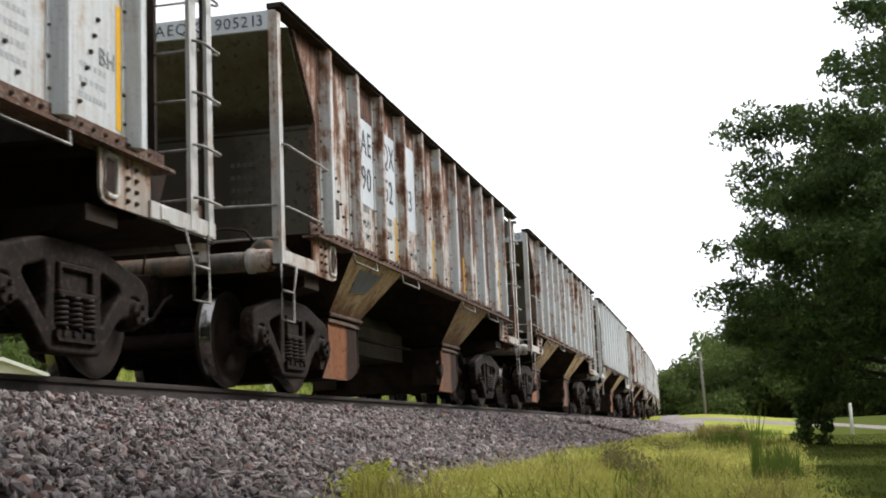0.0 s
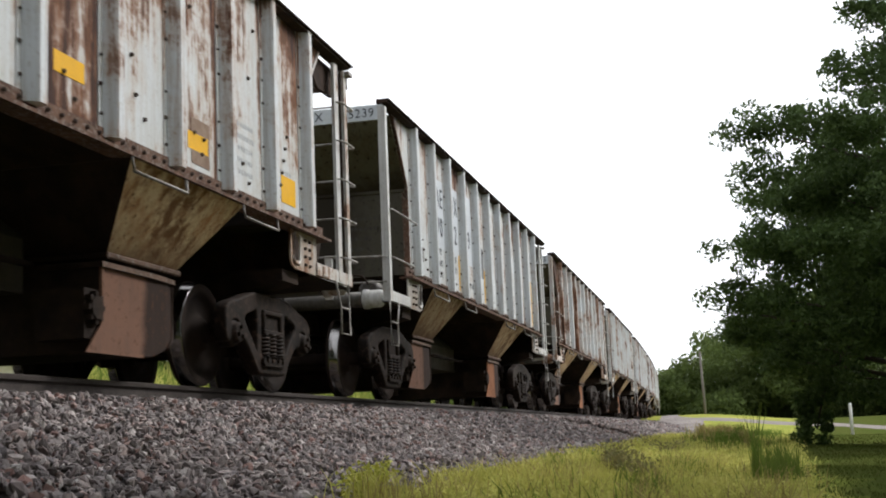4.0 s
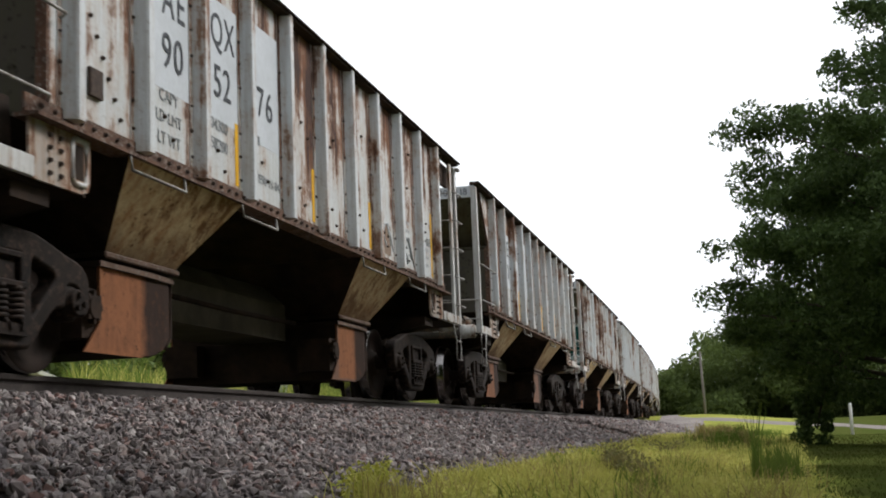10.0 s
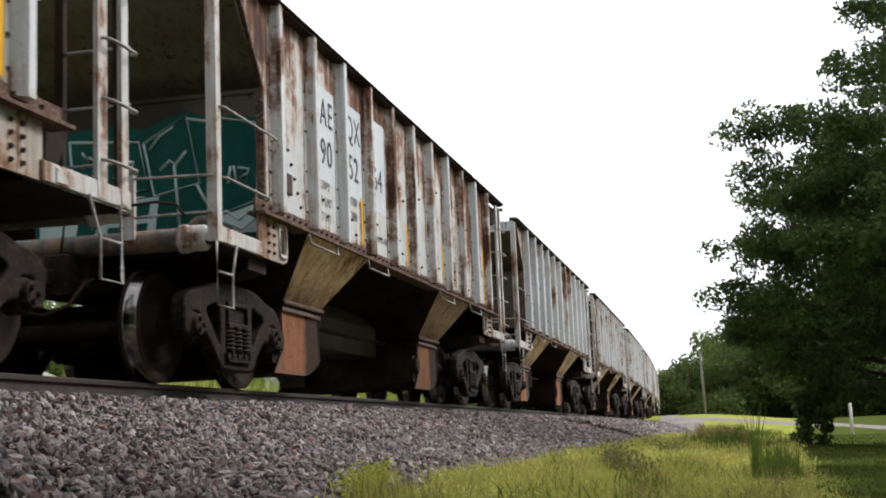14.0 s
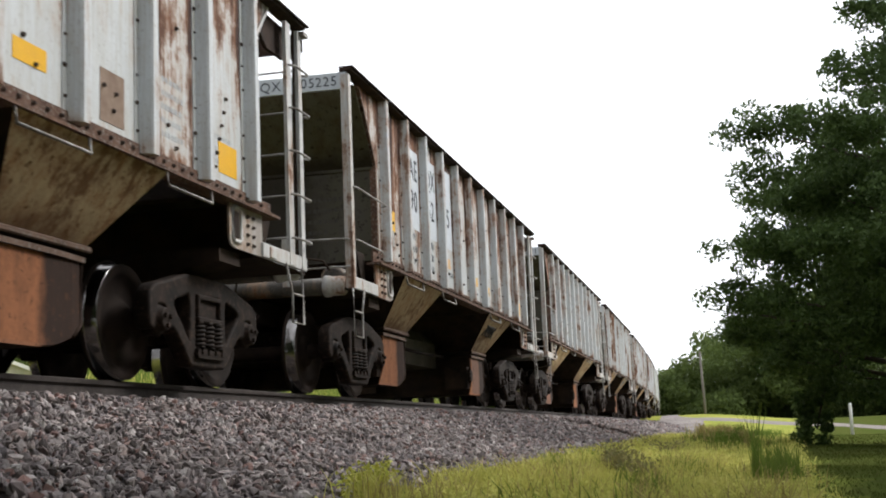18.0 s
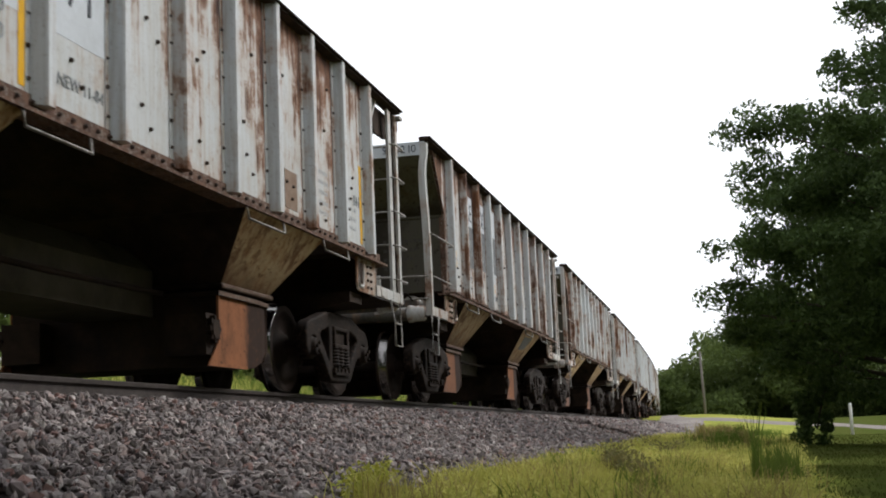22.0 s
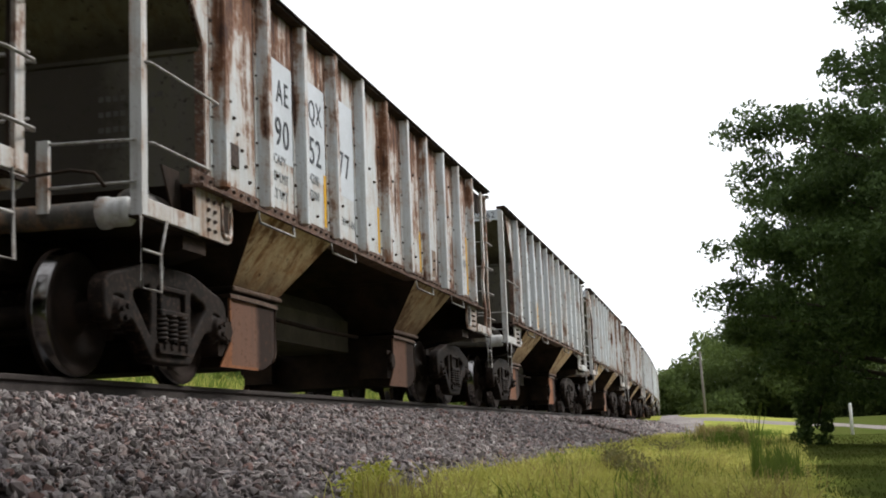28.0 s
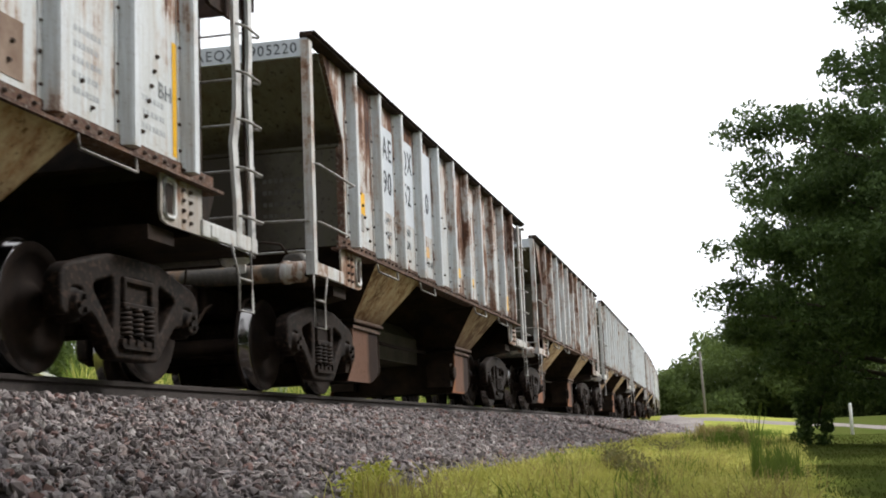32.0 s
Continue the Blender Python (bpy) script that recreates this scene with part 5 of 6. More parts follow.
def make_tree(base, apex, profile, clumps, per, size, seed, label, mat=None, clump_r=(0.55, 1.0), trunk_r=0.28, limbs=48):
    """profile: (height, crown radius) rows. Limbs run from the trunk out to the clumps."""
    rng = np.random.default_rng(seed)
    bx, by, bz = base
    tree = thing("tree", label, "tree", m=Matrix.Translation(base))
    hs, rs = zip(*profile)
    centres, radii, counts = [], [], []
    while len(centres) < clumps:
        z = rng.uniform(hs[0], hs[-1])
        r = np.interp(z, hs, rs)
        if rng.random() > r / max(rs):
            continue
        a = rng.uniform(0, 2 * math.pi)
        q = r * rng.uniform(0.25, 1.0) ** 0.5
        k = rng.uniform(*clump_r)
        q = max(q - k * 0.6, 0.1)
        centres.append((q * math.cos(a), q * math.sin(a), z))
        radii.append((k, k, k * 0.75))
        counts.append(int(per * k * k))
    v, f = leaves(rng, centres, radii, counts, size)
    bm = bmesh.new()
    top = apex - bz
    tube(bm, [(0, 0, -0.2), (0.05, 0.02, top * 0.2), (-0.08, 0.05, top * 0.45), (0.05, 0.0, top * 0.75), (0, 0, top * 0.95)], [trunk_r * 1.35, trunk_r, trunk_r * 0.75, trunk_r * 0.42, 0.03], 10)
    part("trunk", bm, M_BARK, tree, "rough grey-brown trunk")
    for c in centres[:limbs]:
        bm = bmesh.new()
        z0 = max(0.25 * top, c[2] - 0.45 * math.hypot(c[0], c[1]))
        z0 = min(z0, top * 0.85)
        mid = (c[0] * 0.5, c[1] * 0.5, z0 + (c[2] - z0) * 0.6)
        r0 = 0.10 * trunk_r / 0.28
        tube(bm, [(0, 0, z0), mid, c], [r0, r0 * 0.55, r0 * 0.2], 5)
        part("limb", bm, M_BARK, tree)
    child("crown", mesh_np("crown", v, f, mat or M_LEAF), tree, "dense dark green leafy crown with gaps")
    return tree


def spreading_tree(base, top, profile, boughs, seed, label):
    """A broad tree grown bough by bough: each limb carries its own spray of leaf clumps, with gaps between the sprays."""
    rng = np.random.default_rng(seed)
    tree = thing("tree", label, "tree", m=Matrix.Translation(base))
    bm = bmesh.new()
    tube(bm, [(0, 0, -0.2), (0.06, 0.03, top * 0.15), (-0.08, 0.05, top * 0.4), (0.05, 0.0, top * 0.7), (0, 0, top * 0.97)], [0.42, 0.32, 0.24, 0.13, 0.02], 10)
    part("trunk", bm, M_BARK, tree, "rough grey-brown trunk")
    hs, rs = zip(*profile)
    centres, radii, counts = [], [], []
    for i in range(boughs):
        z = hs[0] + (hs[-1] - hs[0]) * ((i + rng.uniform(0.2, 0.8)) / boughs) ** 0.95
        a = i * 2.399963 + rng.uniform(-0.3, 0.3)
        reach = float(np.interp(z, hs, rs)) * rng.uniform(0.82, 1.06)
        up = smooth(5.6, 7.0, z)
        start = max(0.9, z - (0.25 + 0.35 * up) * reach)
        rise = 0.10 + 0.45 * up
        line = []
        for q in range(9):
            f = q / 8
            bend = 0.12 * math.sin(f * 5.0 + i) * reach * 0.3
            line.append(Vector((math.cos(a) * reach * f - math.sin(a) * bend, math.sin(a) * reach * f + math.cos(a) * bend, start + (z - start) * f + rise * reach * (f * f - f) * (1 - 2 * (up < 0.5)) * 0.5)))
        bm = bmesh.new()
        tube(bm, line[:8], [max(0.09 * (1 - q / 8.5) * reach / 5, 0.008) for q in range(8)], 5)
        part("limb", bm, M_BARK, tree)
        for q in range(int((7 + 6.0 * reach) * (1.0 - 0.2 * smooth(3.2, 6.0, z)))):
            f = rng.uniform(0.34, 1.0) ** 0.62
            p = line[min(int(f * 8), 7)].lerp(line[min(int(f * 8) + 1, 8)], f * 8 % 1)
            wide = (0.14 + 0.52 * math.sin(min(f, 0.97) * 3.1) ** 0.8) * (0.55 + 0.09 * reach)
            d = rng.normal(size=3) * np.array((wide, wide, wide * 0.8)) * 0.85
            k = rng.uniform(0.15, 0.36) * (1.0 - 0.35 * up)
            # the lowest sprays are grazed back towards the trunk
            if math.hypot(p.x + d[0], p.y + d[1]) > 3.3 + 1.3 * (p.z + d[2] - 1.2):
                continue
            wider = 1.0 + 0.10 * smooth(3.0, 3.6, p.z + d[2]) * (1 - smooth(5.2, 6.2, p.z + d[2]))
            centres.append(((p.x + d[0]) * wider, (p.y + d[1]) * wider, max(p.z + d[2], hs[0] - 0.25)))
            radii.append((k * 1.25, k * 1.25, k * 0.8))
            counts.append(int(2000 * k * k) + 16)
    # one low branch hangs to the grass
    low = [(0.2, -0.2, 2.3), (-1.6, -0.2, 2.5), (-2.7, -0.25, 1.9), (-3.15, -0.3, 1.1), (-3.3, -0.3, 0.5)]
    bm = bmesh.new()
    tube(bm, low, [0.09, 0.06, 0.04, 0.025, 0.01], 6)
    part("limb", bm, M_BARK, tree)
    for i in range(34):
        f = rng.uniform(0.3, 1.0)
        centres.append((-3.2 - 0.4 * f + rng.normal() * 0.09 + 0.42 * (rng.random() < 0.4) * f, -0.3 + rng.normal() * 0.15, 1.62 - 1.5 * f + rng.normal() * 0.08))
        k = rng.uniform(0.09, 0.17)
        radii.append((k, k, k * 0.8))
        counts.append(120)
    v, f = leaves(rng, centres, radii, counts, 0.048)
    child("crown", mesh_np("crown", v, f, M_LEAF), tree, "dark green leafy crown of separate sprays with gaps")
    return tree


spreading_tree((9.9, 24.0, -1.15), 11.4, [(1.35, 3.2), (1.7, 4.2), (2.2, 4.6), (2.6, 4.8), (3.0, 4.9), (3.5, 4.55), (3.95, 4.7), (4.6, 4.4), (5.1, 4.5), (5.5, 4.4), (5.9, 3.9), (6.3, 3.4), (7.2, 3.0), (8.2, 2.4), (9.5, 1.7), (11.2, 0.35)], 112, 27, "broad dark green tree with a low hanging branch")


def far_woods():
    rng = np.random.default_rng(5)
    centres, radii, counts = [], [], []
    for i in range(1300):
        x = rng.uniform(-45, 60)
        y = rng.uniform(124, 160)
        lim = 3.6 + 3.4 * smooth(-7, -2, x) + 5.4 * smooth(-2, 10, x) + 3.5 * smooth(5, 30, x) + 1.3 * noise.noise((x * 0.22, 0, 0)) + rng.normal() * 0.5
        z = rng.uniform(0.0, 1.0) * (lim - 1.0)
        k = rng.uniform(1.2, 2.4)
        centres.append((x, y, z - 0.3))
        radii.append((k, k, k * 0.8))
        counts.append(int(190 * k))
    for i in range(420):
        centres.append((rng.uniform(4, 60), rng.uniform(131, 156), rng.uniform(-0.3, 3.0)))
        radii.append((2.0, 1.6, 1.3))
        counts.append(330)
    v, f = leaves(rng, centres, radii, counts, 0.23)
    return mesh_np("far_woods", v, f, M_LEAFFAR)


tagged(new("far_woods", far_woods()), "dark green wood behind the gravel road", "woods", kind="stuff")


def blades(rng, xy, height, width, lean, mat, name, zfun=None):
    k = len(xy)
    z = np.array([(zfun or ground_height)(x, y) for x, y in xy])
    h = height * rng.uniform(0.5, 1.3, k)
    a = rng.uniform(0, 2 * math.pi, k)
    b = rng.uniform(0, 2 * math.pi, k)
    w = width * rng.uniform(0.6, 1.3, k)
    le = lean * rng.uniform(0.1, 1, k) * h
    base = np.column_stack([xy, z - 0.02])
    dx = np.column_stack([np.cos(a) * w, np.sin(a) * w, 0 * w])
    le1 = np.column_stack([np.cos(b) * le * 0.35, np.sin(b) * le * 0.35, h * 0.6])
    le2 = np.column_stack([np.cos(b) * le, np.sin(b) * le, h])
    v = np.stack([base - dx, base + dx, base + le1 + dx * 0.7, base + le1 - dx * 0.7, base + le2], 1).reshape(-1, 3)
    i = np.arange(k)[:, None] * 5
    quads = (i + np.array([[0, 1, 2, 3]])).tolist()
    tris = (i + np.array([[3, 2, 4]])).tolist()
    me = bpy.data.meshes.new(name)
    me.from_pydata(v.tolist(), [], quads + tris)
    me.materials.append(mat)
    return me


def grass_spots(rng, k, x0, x1, y0, y1, patch=0.5):
    xy = np.column_stack([rng.uniform(x0, x1, k), rng.uniform(y0, y1, k)])
    keep = [noise.noise((x * patch, y * patch, 3.0)) + rng.uniform(-0.7, 0.7) > -0.25 for x, y in xy]
    return xy[np.array(keep)]


def verge_end(y):
    """Where the rough verge stops and the mown lawn begins."""
    return 5.52 + 0.03 * y + 0.1 * noise.noise((0, y * 0.8, 2))


_g = np.random.default_rng(12)
near = np.concatenate([grass_spots(_g, 9000, 3.2, 6.0, -5, 3.4), grass_spots(_g, 20000, 3.2, 6.2, 3.4, 12), grass_spots(_g, 12000, 3.0, 6.4, 12, 26)])
near = near[[off_track(x, y) > 3.74 + 0.25 * (1 - smooth(5, 8, y)) - 0.12 * smooth(12, 18, y) + 0.3 * noise.noise((x * 2, y * 2, 1)) and x < verge_end(y) for x, y in near]]
tagged(new("verge_grass", blades(_g, near, 0.075, 0.004, 1.5, M_GRASS, "verge_grass")), "yellow-green short grass along the ballast", "grass", kind="stuff")


def low_weeds(k, x0, x1, y0, y1, size, tall, seed):
    rng = np.random.default_rng(seed)
    c, r, m = [], [], []
    while len(c) < k:
        x, y = rng.uniform(x0, x1), rng.uniform(y0, y1)
        if x > verge_end(y) or off_track(x, y) < 3.70 + 0.25 * (1 - smooth(5, 8, y)) - 0.12 * smooth(12, 18, y) + 0.3 * noise.noise((x * 1.5, y * 1.5, 4)) or noise.noise((x * 0.8, y * 0.8, 9)) + rng.uniform(-0.5, 0.5) < -0.1:
            continue
        h = tall * rng.uniform(0.4, 1.2)
        c.append((x, y, ground_height(x, y) + h * 0.45))
        r.append((0.16, 0.16, h * 0.6))
        m.append(20)
    return leaves(rng, c, r, m, size, 2.0)


v, f = low_weeds(2300, 3.1, 6.2, 4, 13, 0.014, 0.075, 31)
tagged(new("verge_weeds", mesh_np("verge_weeds", v, f, M_GRASS)), "low yellowish leafy weeds beside the ballast", "weeds", kind="stuff")
v, f = low_weeds(2200, 3.1, 6.6, 13, 34, 0.02, 0.13, 32)
tagged(new("verge_weeds", mesh_np("verge_weeds", v, f, M_GRASS)), "low yellowish leafy weeds along the track", "weeds", kind="stuff")
far = grass_spots(_g, 22000, 2.9, 16, 26, 66)
far = far[[off_track(x, y) > 3.4 for x, y in far]]
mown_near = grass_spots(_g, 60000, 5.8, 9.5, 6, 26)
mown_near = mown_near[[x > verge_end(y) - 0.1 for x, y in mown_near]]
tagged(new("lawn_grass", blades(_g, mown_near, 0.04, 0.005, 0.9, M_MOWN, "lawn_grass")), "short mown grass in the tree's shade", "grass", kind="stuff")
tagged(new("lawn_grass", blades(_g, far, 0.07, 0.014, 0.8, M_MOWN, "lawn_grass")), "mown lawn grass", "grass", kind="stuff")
tall = np.concatenate([grass_spots(_g, 420, 5.55, 5.80, 8.7, 11.0, 2.0), grass_spots(_g, 420, 4.9, 5.35, 17, 26, 1.0)])
reeds = np.column_stack([5.49 + _g.normal(size=48) * 0.013, 9.7 + _g.normal(size=48) * 0.3])
tagged(new("reeds", blades(_g, reeds, 0.52, 0.006, 0.22, M_TALL, "reeds")), "slender tall green reeds at the lawn's edge", "grass", kind="stuff")
tagged(new("tall_grass", blades(_g, tall, 0.25, 0.006, 0.4, M_TALL, "tall_grass")), "clump of tall green reed-like grass", "grass", kind="stuff")
for count, high, wide, mat, seed, label in ((85, 0.15, 0.004, M_DRYGRASS, 1, "dry brownish grass tufts on the verge"), (55, 0.15, 0.004, M_TALL, 2, "green grass tufts on the verge"), (130, 0.15, 0.005, M_GRASS, 3, "yellowish grass tufts on the verge")):
    rt = np.random.default_rng(70 + seed)
    spots = []
    while len(spots) < count:
        y = rt.uniform(5, 12) if rt.random() < 0.4 else rt.uniform(12, 40)
        x = rt.uniform(3.3, 6.3)
        if 3.8 < off_track(x, y) and x < verge_end(y):
            spots.append((x, y))
    cloud_of = np.concatenate([np.array(p) + rt.normal(size=(38, 2)) * rt.uniform(0.05, 0.14) * np.array((1, 1.6)) for p in spots])
    tagged(new("grass_tufts", blades(rt, cloud_of, high, wide, 0.9, mat, "grass_tufts")), label, "grass", kind="stuff")
rt = np.random.default_rng(77)
spots = [(5.467 - 0.036 * y + rt.uniform(0, 0.026) * y, y) for y in rt.uniform(20, 62, 46)]
cloud_of = np.concatenate([np.array(p) + rt.normal(size=(40, 2)) * 0.16 for p in spots])
tagged(new("tall_weeds", blades(rt, cloud_of, 0.36, 0.012, 0.6, M_DRYGRASS, "tall_weeds")), "tall brownish weeds along the verge's end", "weeds", kind="stuff")
spots = [(5.467 - 0.034 * y + rt.uniform(0, 0.05) * y, y) for y in rt.uniform(20, 58, 60)]
cloud_of = np.concatenate([np.array(p) + rt.normal(size=(40, 2)) * 0.2 for p in spots])
tagged(new("tall_weeds", blades(rt, cloud_of, 0.26, 0.012, 0.6, M_TALL, "tall_weeds")), "tall green weeds along the verge's end", "weeds", kind="stuff")
weeds = grass_spots(_g, 26000, -11.0, -4.2, 16, 56, 0.6)
weeds = weeds[(5.467 - weeds[:, 0]) / weeds[:, 1] < 0.555]
tagged(new("far_side_grass", blades(_g, weeds[::2], 0.75, 0.012, 0.7, M_GRASS, "far_side_grass")), "tall yellow-green grass beyond the track", "grass", kind="stuff")
tagged(new("far_side_grass", blades(_g, weeds[1::2], 0.85, 0.016, 0.7, M_TALL, "far_side_grass")), "tall dark green grass beyond the track", "grass", kind="stuff")

# utility pole and marker post
M_POLE = mottled("weathered_pole_wood", (0.15, 0.135, 0.12), (0.21, 0.19, 0.17), 3, stretch=(4, 4, 0.4))
pole = thing("utility_pole", "weathered grey wooden pole leaning by the wood", "pole", m=pose(2.62, 90, ground_height(2.62, 90), 0, -1.6, 0))
bm = bmesh.new()
tube(bm, [(0, 0, -0.4), (0, 0, 2.0), (0, 0, 4.3)], [0.10, 0.09, 0.075], 10)
part("shaft", bm, M_POLE, pole)
M_WHITE = mottled("white_post_paint", (0.75, 0.75, 0.73), (0.66, 0.65, 0.62), 5, rough=0.6, bumps=0.05)
post = thing("marker_post", "slim white marker post beside the gravel road", "post", m=pose(9.95, 62, ground_height(9.95, 62)))
bm = bmesh.new()
tube(bm, [(0, 0, -0.1), (0, 0, 1.35), (0, 0, 1.5)], [0.075, 0.075, 0.06], 10)
part("shaft", bm, M_WHITE, post)


# ---- gravel apron by the crossing ----
M_APRON = mottled("rough_gravel", (0.17, 0.148, 0.14), (0.31, 0.275, 0.26), 0.9, third=(0.12, 0.102, 0.092), bumps=0.9, dist=0.05)


def apron_mesh():
    bm = bmesh.new()
    rows = []
    for i in range(60):
        s = 24 + 60 * i / 59
        x, y, a = on_track(s)
        lim = 2.2 + 1.6 * smooth(24, 36, s) + 0.6 * smooth(44, 62, s) - 1.6 * smooth(75, 84, s) + 0.3 * noise.noise((s * 0.4, 0, 2)) + 0.15 * noise.noise((s * 1.9, 0, 7))
        row = []
        for q in range(9):
            l = 1.8 + (lim - 1.8) * q / 8
            px, py = x + l * math.cos(a), y + l * math.sin(a)
            z = max(bed_height(l) + 0.03 + 0.10 * smooth(26, 34, s) * math.sin(math.pi * q / 8), ground_height(px, py) + (0.05 if q < 8 else -0.08))
            row.append(bm.verts.new((px, py, z + 0.03 * noise.noise((px, py, 0)))))
        rows.append(row)
    for a, c in zip(rows, rows[1:]):
        for q in range(8):
            bm.faces.new((a[q], a[q + 1], c[q + 1], c[q])).smooth = True
    return data_of("gravel_apron", bm, M_APRON)


tagged(new("gravel_apron", apron_mesh()), "pale gravel spread beside the track near the crossing", "gravel", kind="structure")

# ---- beyond the track: a house and a belt of trees ----
M_SIDING = mottled("cream_siding", (0.62, 0.60, 0.53), (0.52, 0.50, 0.44), 3, rough=0.7, bumps=0.1)
M_SHINGLE = mottled("grey_shingles", (0.16, 0.15, 0.15), (0.22, 0.21, 0.2), 6)


def house(m):
    h = thing("house", "small cream-sided house with a grey gable roof", "house", m=m)
    bm = bmesh.new()
    prism(bm, [(-2.3, -1.5), (2.3, -1.5), (2.3, 2.15), (0, 3.05), (-2.3, 2.15)], 0, 7, "y")
    part("wall", bm, M_SIDING, h)
    for i in range(20):
        z = 0.15 * i
        w = 2.3 if z < 2.0 else 2.3 * (3.0 - z) / 0.95
        bm = bmesh.new()
        prism(bm, [(-0.005, z), (-0.03, z), (-0.012, z + 0.142), (-0.005, z + 0.142)], -w + 0.05, w - 0.05)
        part("siding_board", bm, M_SIDING, h)
    for s in (-1, 1):
        bm = bmesh.new()
        prism(bm, [(s * 2.75, 1.99), (s * 2.75, 2.07), (0, 3.16), (0, 3.07)], -0.35, 7.3, "y")
        part("roof", bm, M_SHINGLE, h)
        bm = bmesh.new()
        prism(bm, [(s * 2.75, 1.93), (s * 2.75, 2.075), (0, 3.165), (0, 3.02)], -0.375, -0.352, "y")
        part("barge_board", bm, M_WHITE, h, "white painted barge board")
    return h


house(pose(-22.0, 44.4, 0.0, 0, 0, 31))
for i, (x, y, r) in enumerate(((-33, 62, 5.0), (-24, 66, 4.2), (-17, 72, 4.6), (-42, 52, 5.5), (-14, 90, 5), (-22, 104, 5))):
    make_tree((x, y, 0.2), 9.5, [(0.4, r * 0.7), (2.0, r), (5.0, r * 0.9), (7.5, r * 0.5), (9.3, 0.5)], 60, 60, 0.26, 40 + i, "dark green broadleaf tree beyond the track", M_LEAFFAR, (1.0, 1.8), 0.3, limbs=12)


# unseen trees, added out of view to shade the lawn and near track
for x, y, tall, r, low, seed in ((10.6, 8.3, 14.5, 3.4, 2.0, 47), (7.2, -3.6, 12.5, 5.2, 2.6, 48), (13.6, 15.0, 9.5, 3.5, 1.6, 49)):
    make_tree((x, y, -1.15), tall, [(low, r * 0.75), (low + 1.5, r), (tall * 0.65, r * 0.95), (tall * 0.85, r * 0.6), (tall, 0.5)], 200, 190, 0.16, seed, "tall dark green broadleaf tree, unseen, added to cast shade", M_LEAF, (0.7, 1.3), 0.28, limbs=14)
# more unseen trees, added to dim the sky beside and behind the camera
for i, (x, y, r) in enumerate(((14.5, 1.0, 4.2), (4.5, -10.5, 4.6), (13.5, -12.0, 4.6))):
    make_tree((x, y, -1.15), 9.0, [(1.4, r * 0.8), (3.0, r), (6.0, r * 0.85), (8.0, r * 0.5), (9.0, 0.4)], 80, 110, 0.2, 81 + i, "dark green broadleaf tree, unseen, added to block sky light", M_LEAF, (0.8, 1.4), 0.26, limbs=12)


# ---- single weeds at the edge of the stones ----
M_WEED = leaf_material("weed_leaves", (0.28, 0.33, 0.05), (0.42, 0.42, 0.09), (0.48, 0.40, 0.08))
M_DRY = leaf_material("dry_weed_leaves", (0.13, 0.14, 0.045), (0.22, 0.20, 0.08), (0.26, 0.2, 0.1))


def weed(x, y, z, h, r, mat, label, seed, count=420):
    rng = np.random.default_rng(seed)
    w = thing("weed", label, "weed", m=Matrix.Translation((x, y, z)))
    cs = []
    for i in range(7):
        a = i * 0.9 + rng.uniform(-0.3, 0.3)
        tip = (r * math.cos(a) * rng.uniform(0.4, 1), r * math.sin(a) * rng.uniform(0.4, 1), h * rng.uniform(0.6, 1.1))
        bm = bmesh.new()
        tube(bm, [(0, 0, -0.03), (tip[0] * 0.4, tip[1] * 0.4, tip[2] * 0.6), tip], [0.006, 0.005, 0.002], 5)
        part("stem", bm, mat, w)
        cs += [tip, (tip[0] * 0.5, tip[1] * 0.5, tip[2] * 0.65)]
    v, f = leaves(rng, cs, [(0.09, 0.09, 0.07)] * len(cs), [count // len(cs)] * len(cs), 0.017, 1.0)
    child("foliage", mesh_np("foliage", v, f, mat), w)
    return w


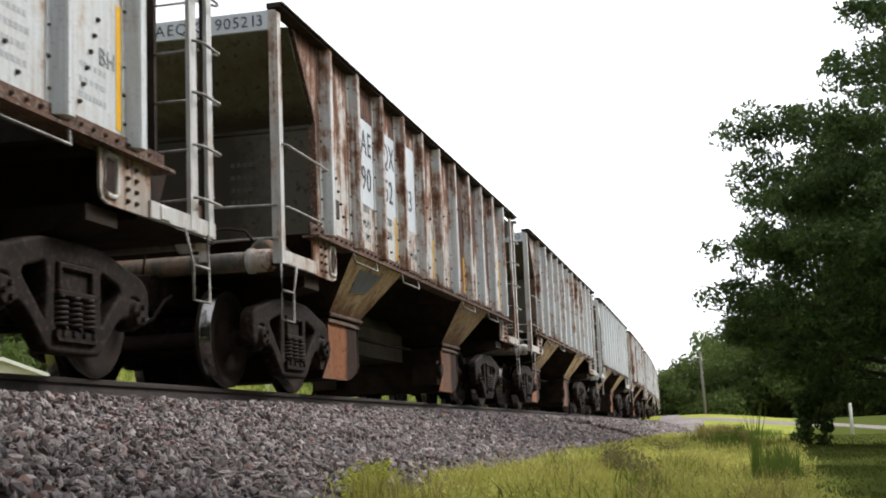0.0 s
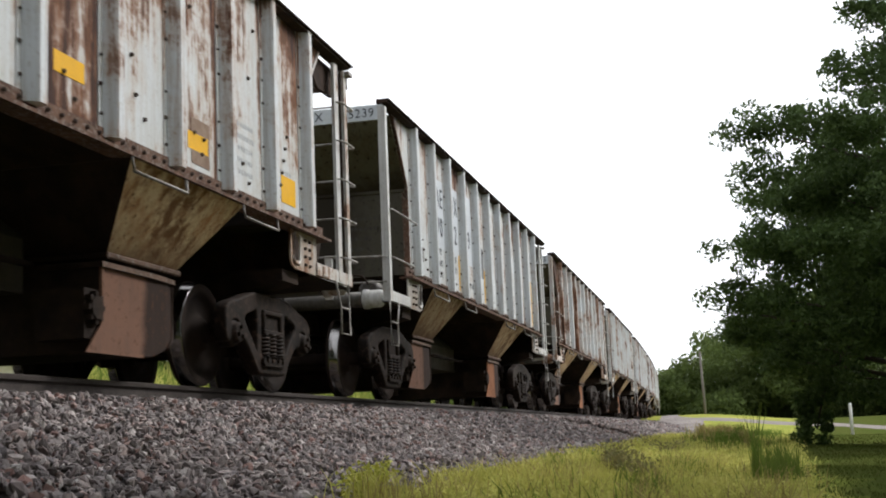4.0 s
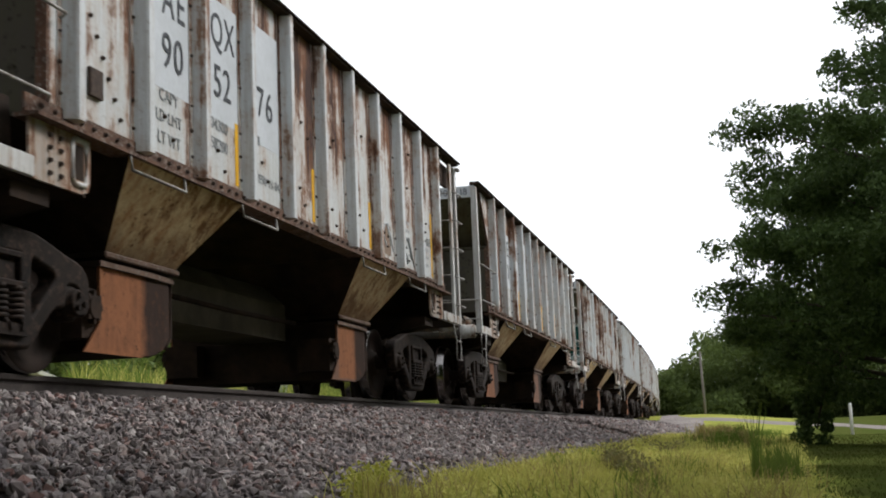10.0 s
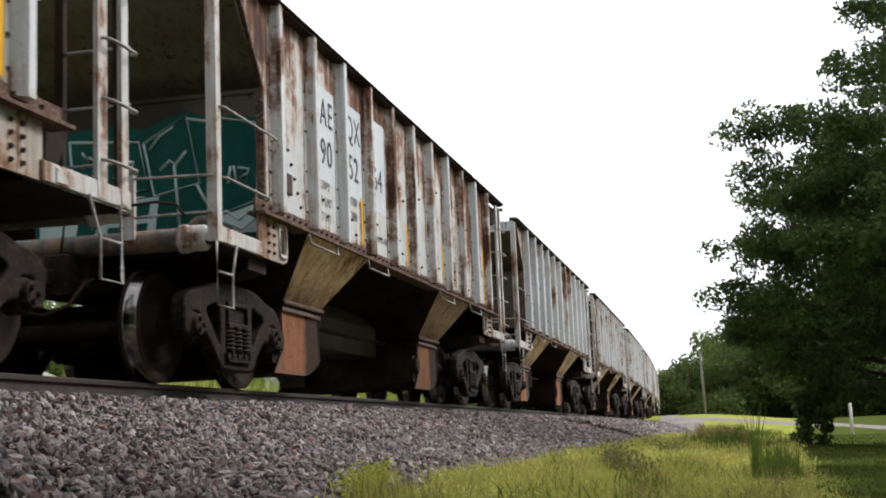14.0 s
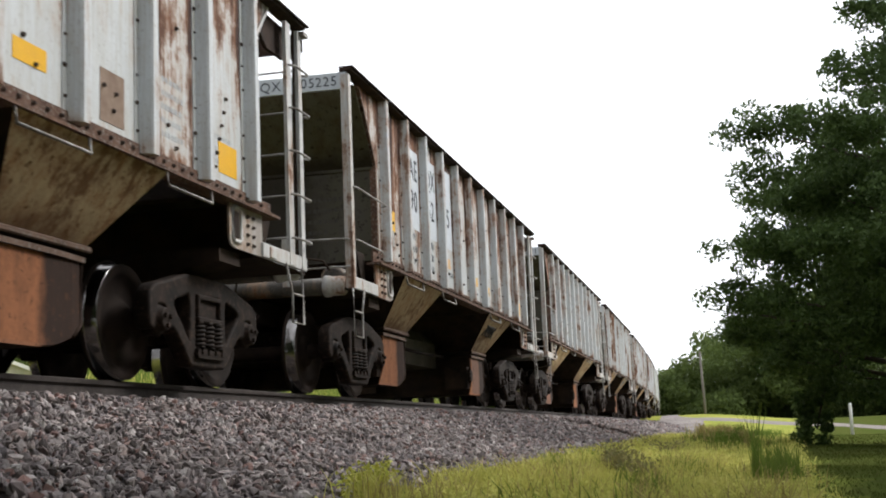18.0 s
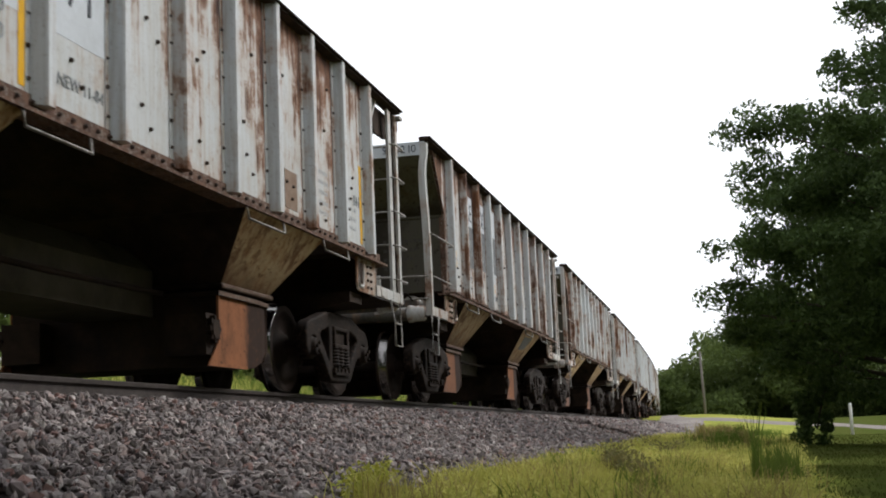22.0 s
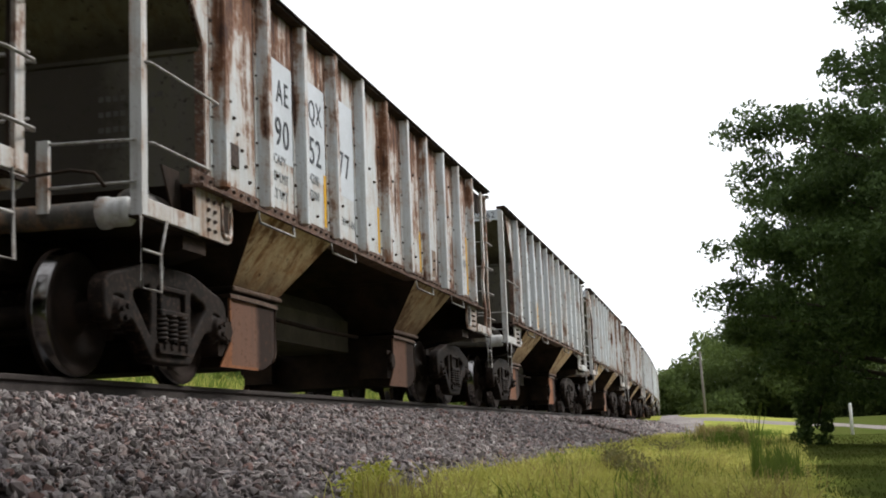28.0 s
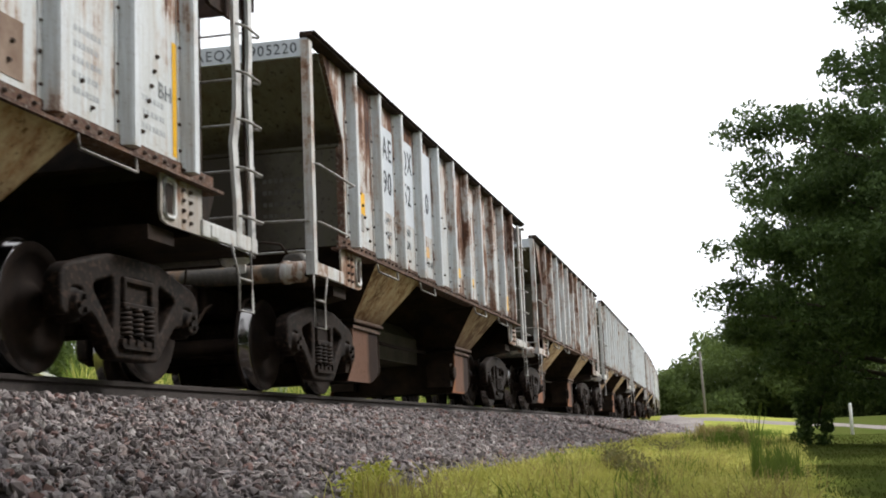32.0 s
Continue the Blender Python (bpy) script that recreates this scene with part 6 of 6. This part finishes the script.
for i, (x, y, h, r, mat, label) in enumerate((
        (3.62, 6.25, 0.13, 0.12, M_WEED, "bright yellow-green leafy weed at the ballast's edge"),
        (3.68, 6.0, 0.10, 0.10, M_WEED, "bright yellow-green leafy weed at the ballast's edge"),
        (4.46, 9.9, 0.21, 0.11, M_DRY, "drying dark green weed on the verge"),
        (4.53, 9.6, 0.17, 0.13, M_DRY, "drying dark green weed on the verge"),
        (4.68, 9.3, 0.12, 0.15, M_DRY, "drying dark green weed on the verge"),
        (4.50, 15.5, 0.20, 0.30, M_DRY, "drying dark green weed on the verge"),
        (5.15, 19.5, 0.34, 0.22, M_TALL, "upright green weed on the verge"))):
    weed(x, y, max(ground_height(x, y), bed_height(off_track(x, y))), h, r, mat, label, 60 + i)


def left_hedge():
    rng = np.random.default_rng(15)
    c, r, k = [], [], []
    for i in range(520):
        y = rng.uniform(34, 120)
        x = -0.36 * y - rng.uniform(2, 14) if y < 70 else rng.uniform(-45, -12)
        if abs(x + 22) < 8 and y < 54:
            continue
        c.append((x, y, ground_height(x, y) + rng.uniform(0.0, 1.0) ** 1.3 * 6.5))
        q = rng.uniform(0.9, 1.7)
        r.append((q, q, q * 0.8))
        k.append(int(70 * q))
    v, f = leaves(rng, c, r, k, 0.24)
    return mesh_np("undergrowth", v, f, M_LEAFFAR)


tagged(new("undergrowth", left_hedge()), "dark green bushes beyond the track", "bushes", kind="stuff")

# small cabinet on the bank beyond the track
M_CABINET = mottled("pale_cabinet_paint", (0.42, 0.44, 0.42), (0.34, 0.35, 0.33), 4, rough=0.6, bumps=0.1)
cab = thing("trackside_cabinet", "pale grey trackside cabinet on two legs in the grass", "cabinet", m=pose(-7.9, 36.0, ground_height(-7.9, 36.0), 0, 0, 20))
bm = bmesh.new()
box(bm, -0.33, 0.33, -0.2, 0.2, 0.35, 1.05)
part("body", bm, M_CABINET, cab, bevel=0.02)
bm = bmesh.new()
prism(bm, [(-0.38, 1.05), (0.38, 1.05), (0.36, 1.11), (-0.36, 1.11)], -0.25, 0.25, "y")
part("lid", bm, M_CABINET, cab)
for s in (-1, 1):
    bm = bmesh.new()
    box(bm, s * 0.28, s * 0.34, -0.04, 0.04, -0.1, 0.35)
    part("leg", bm, M_CABINET, cab)


motions()
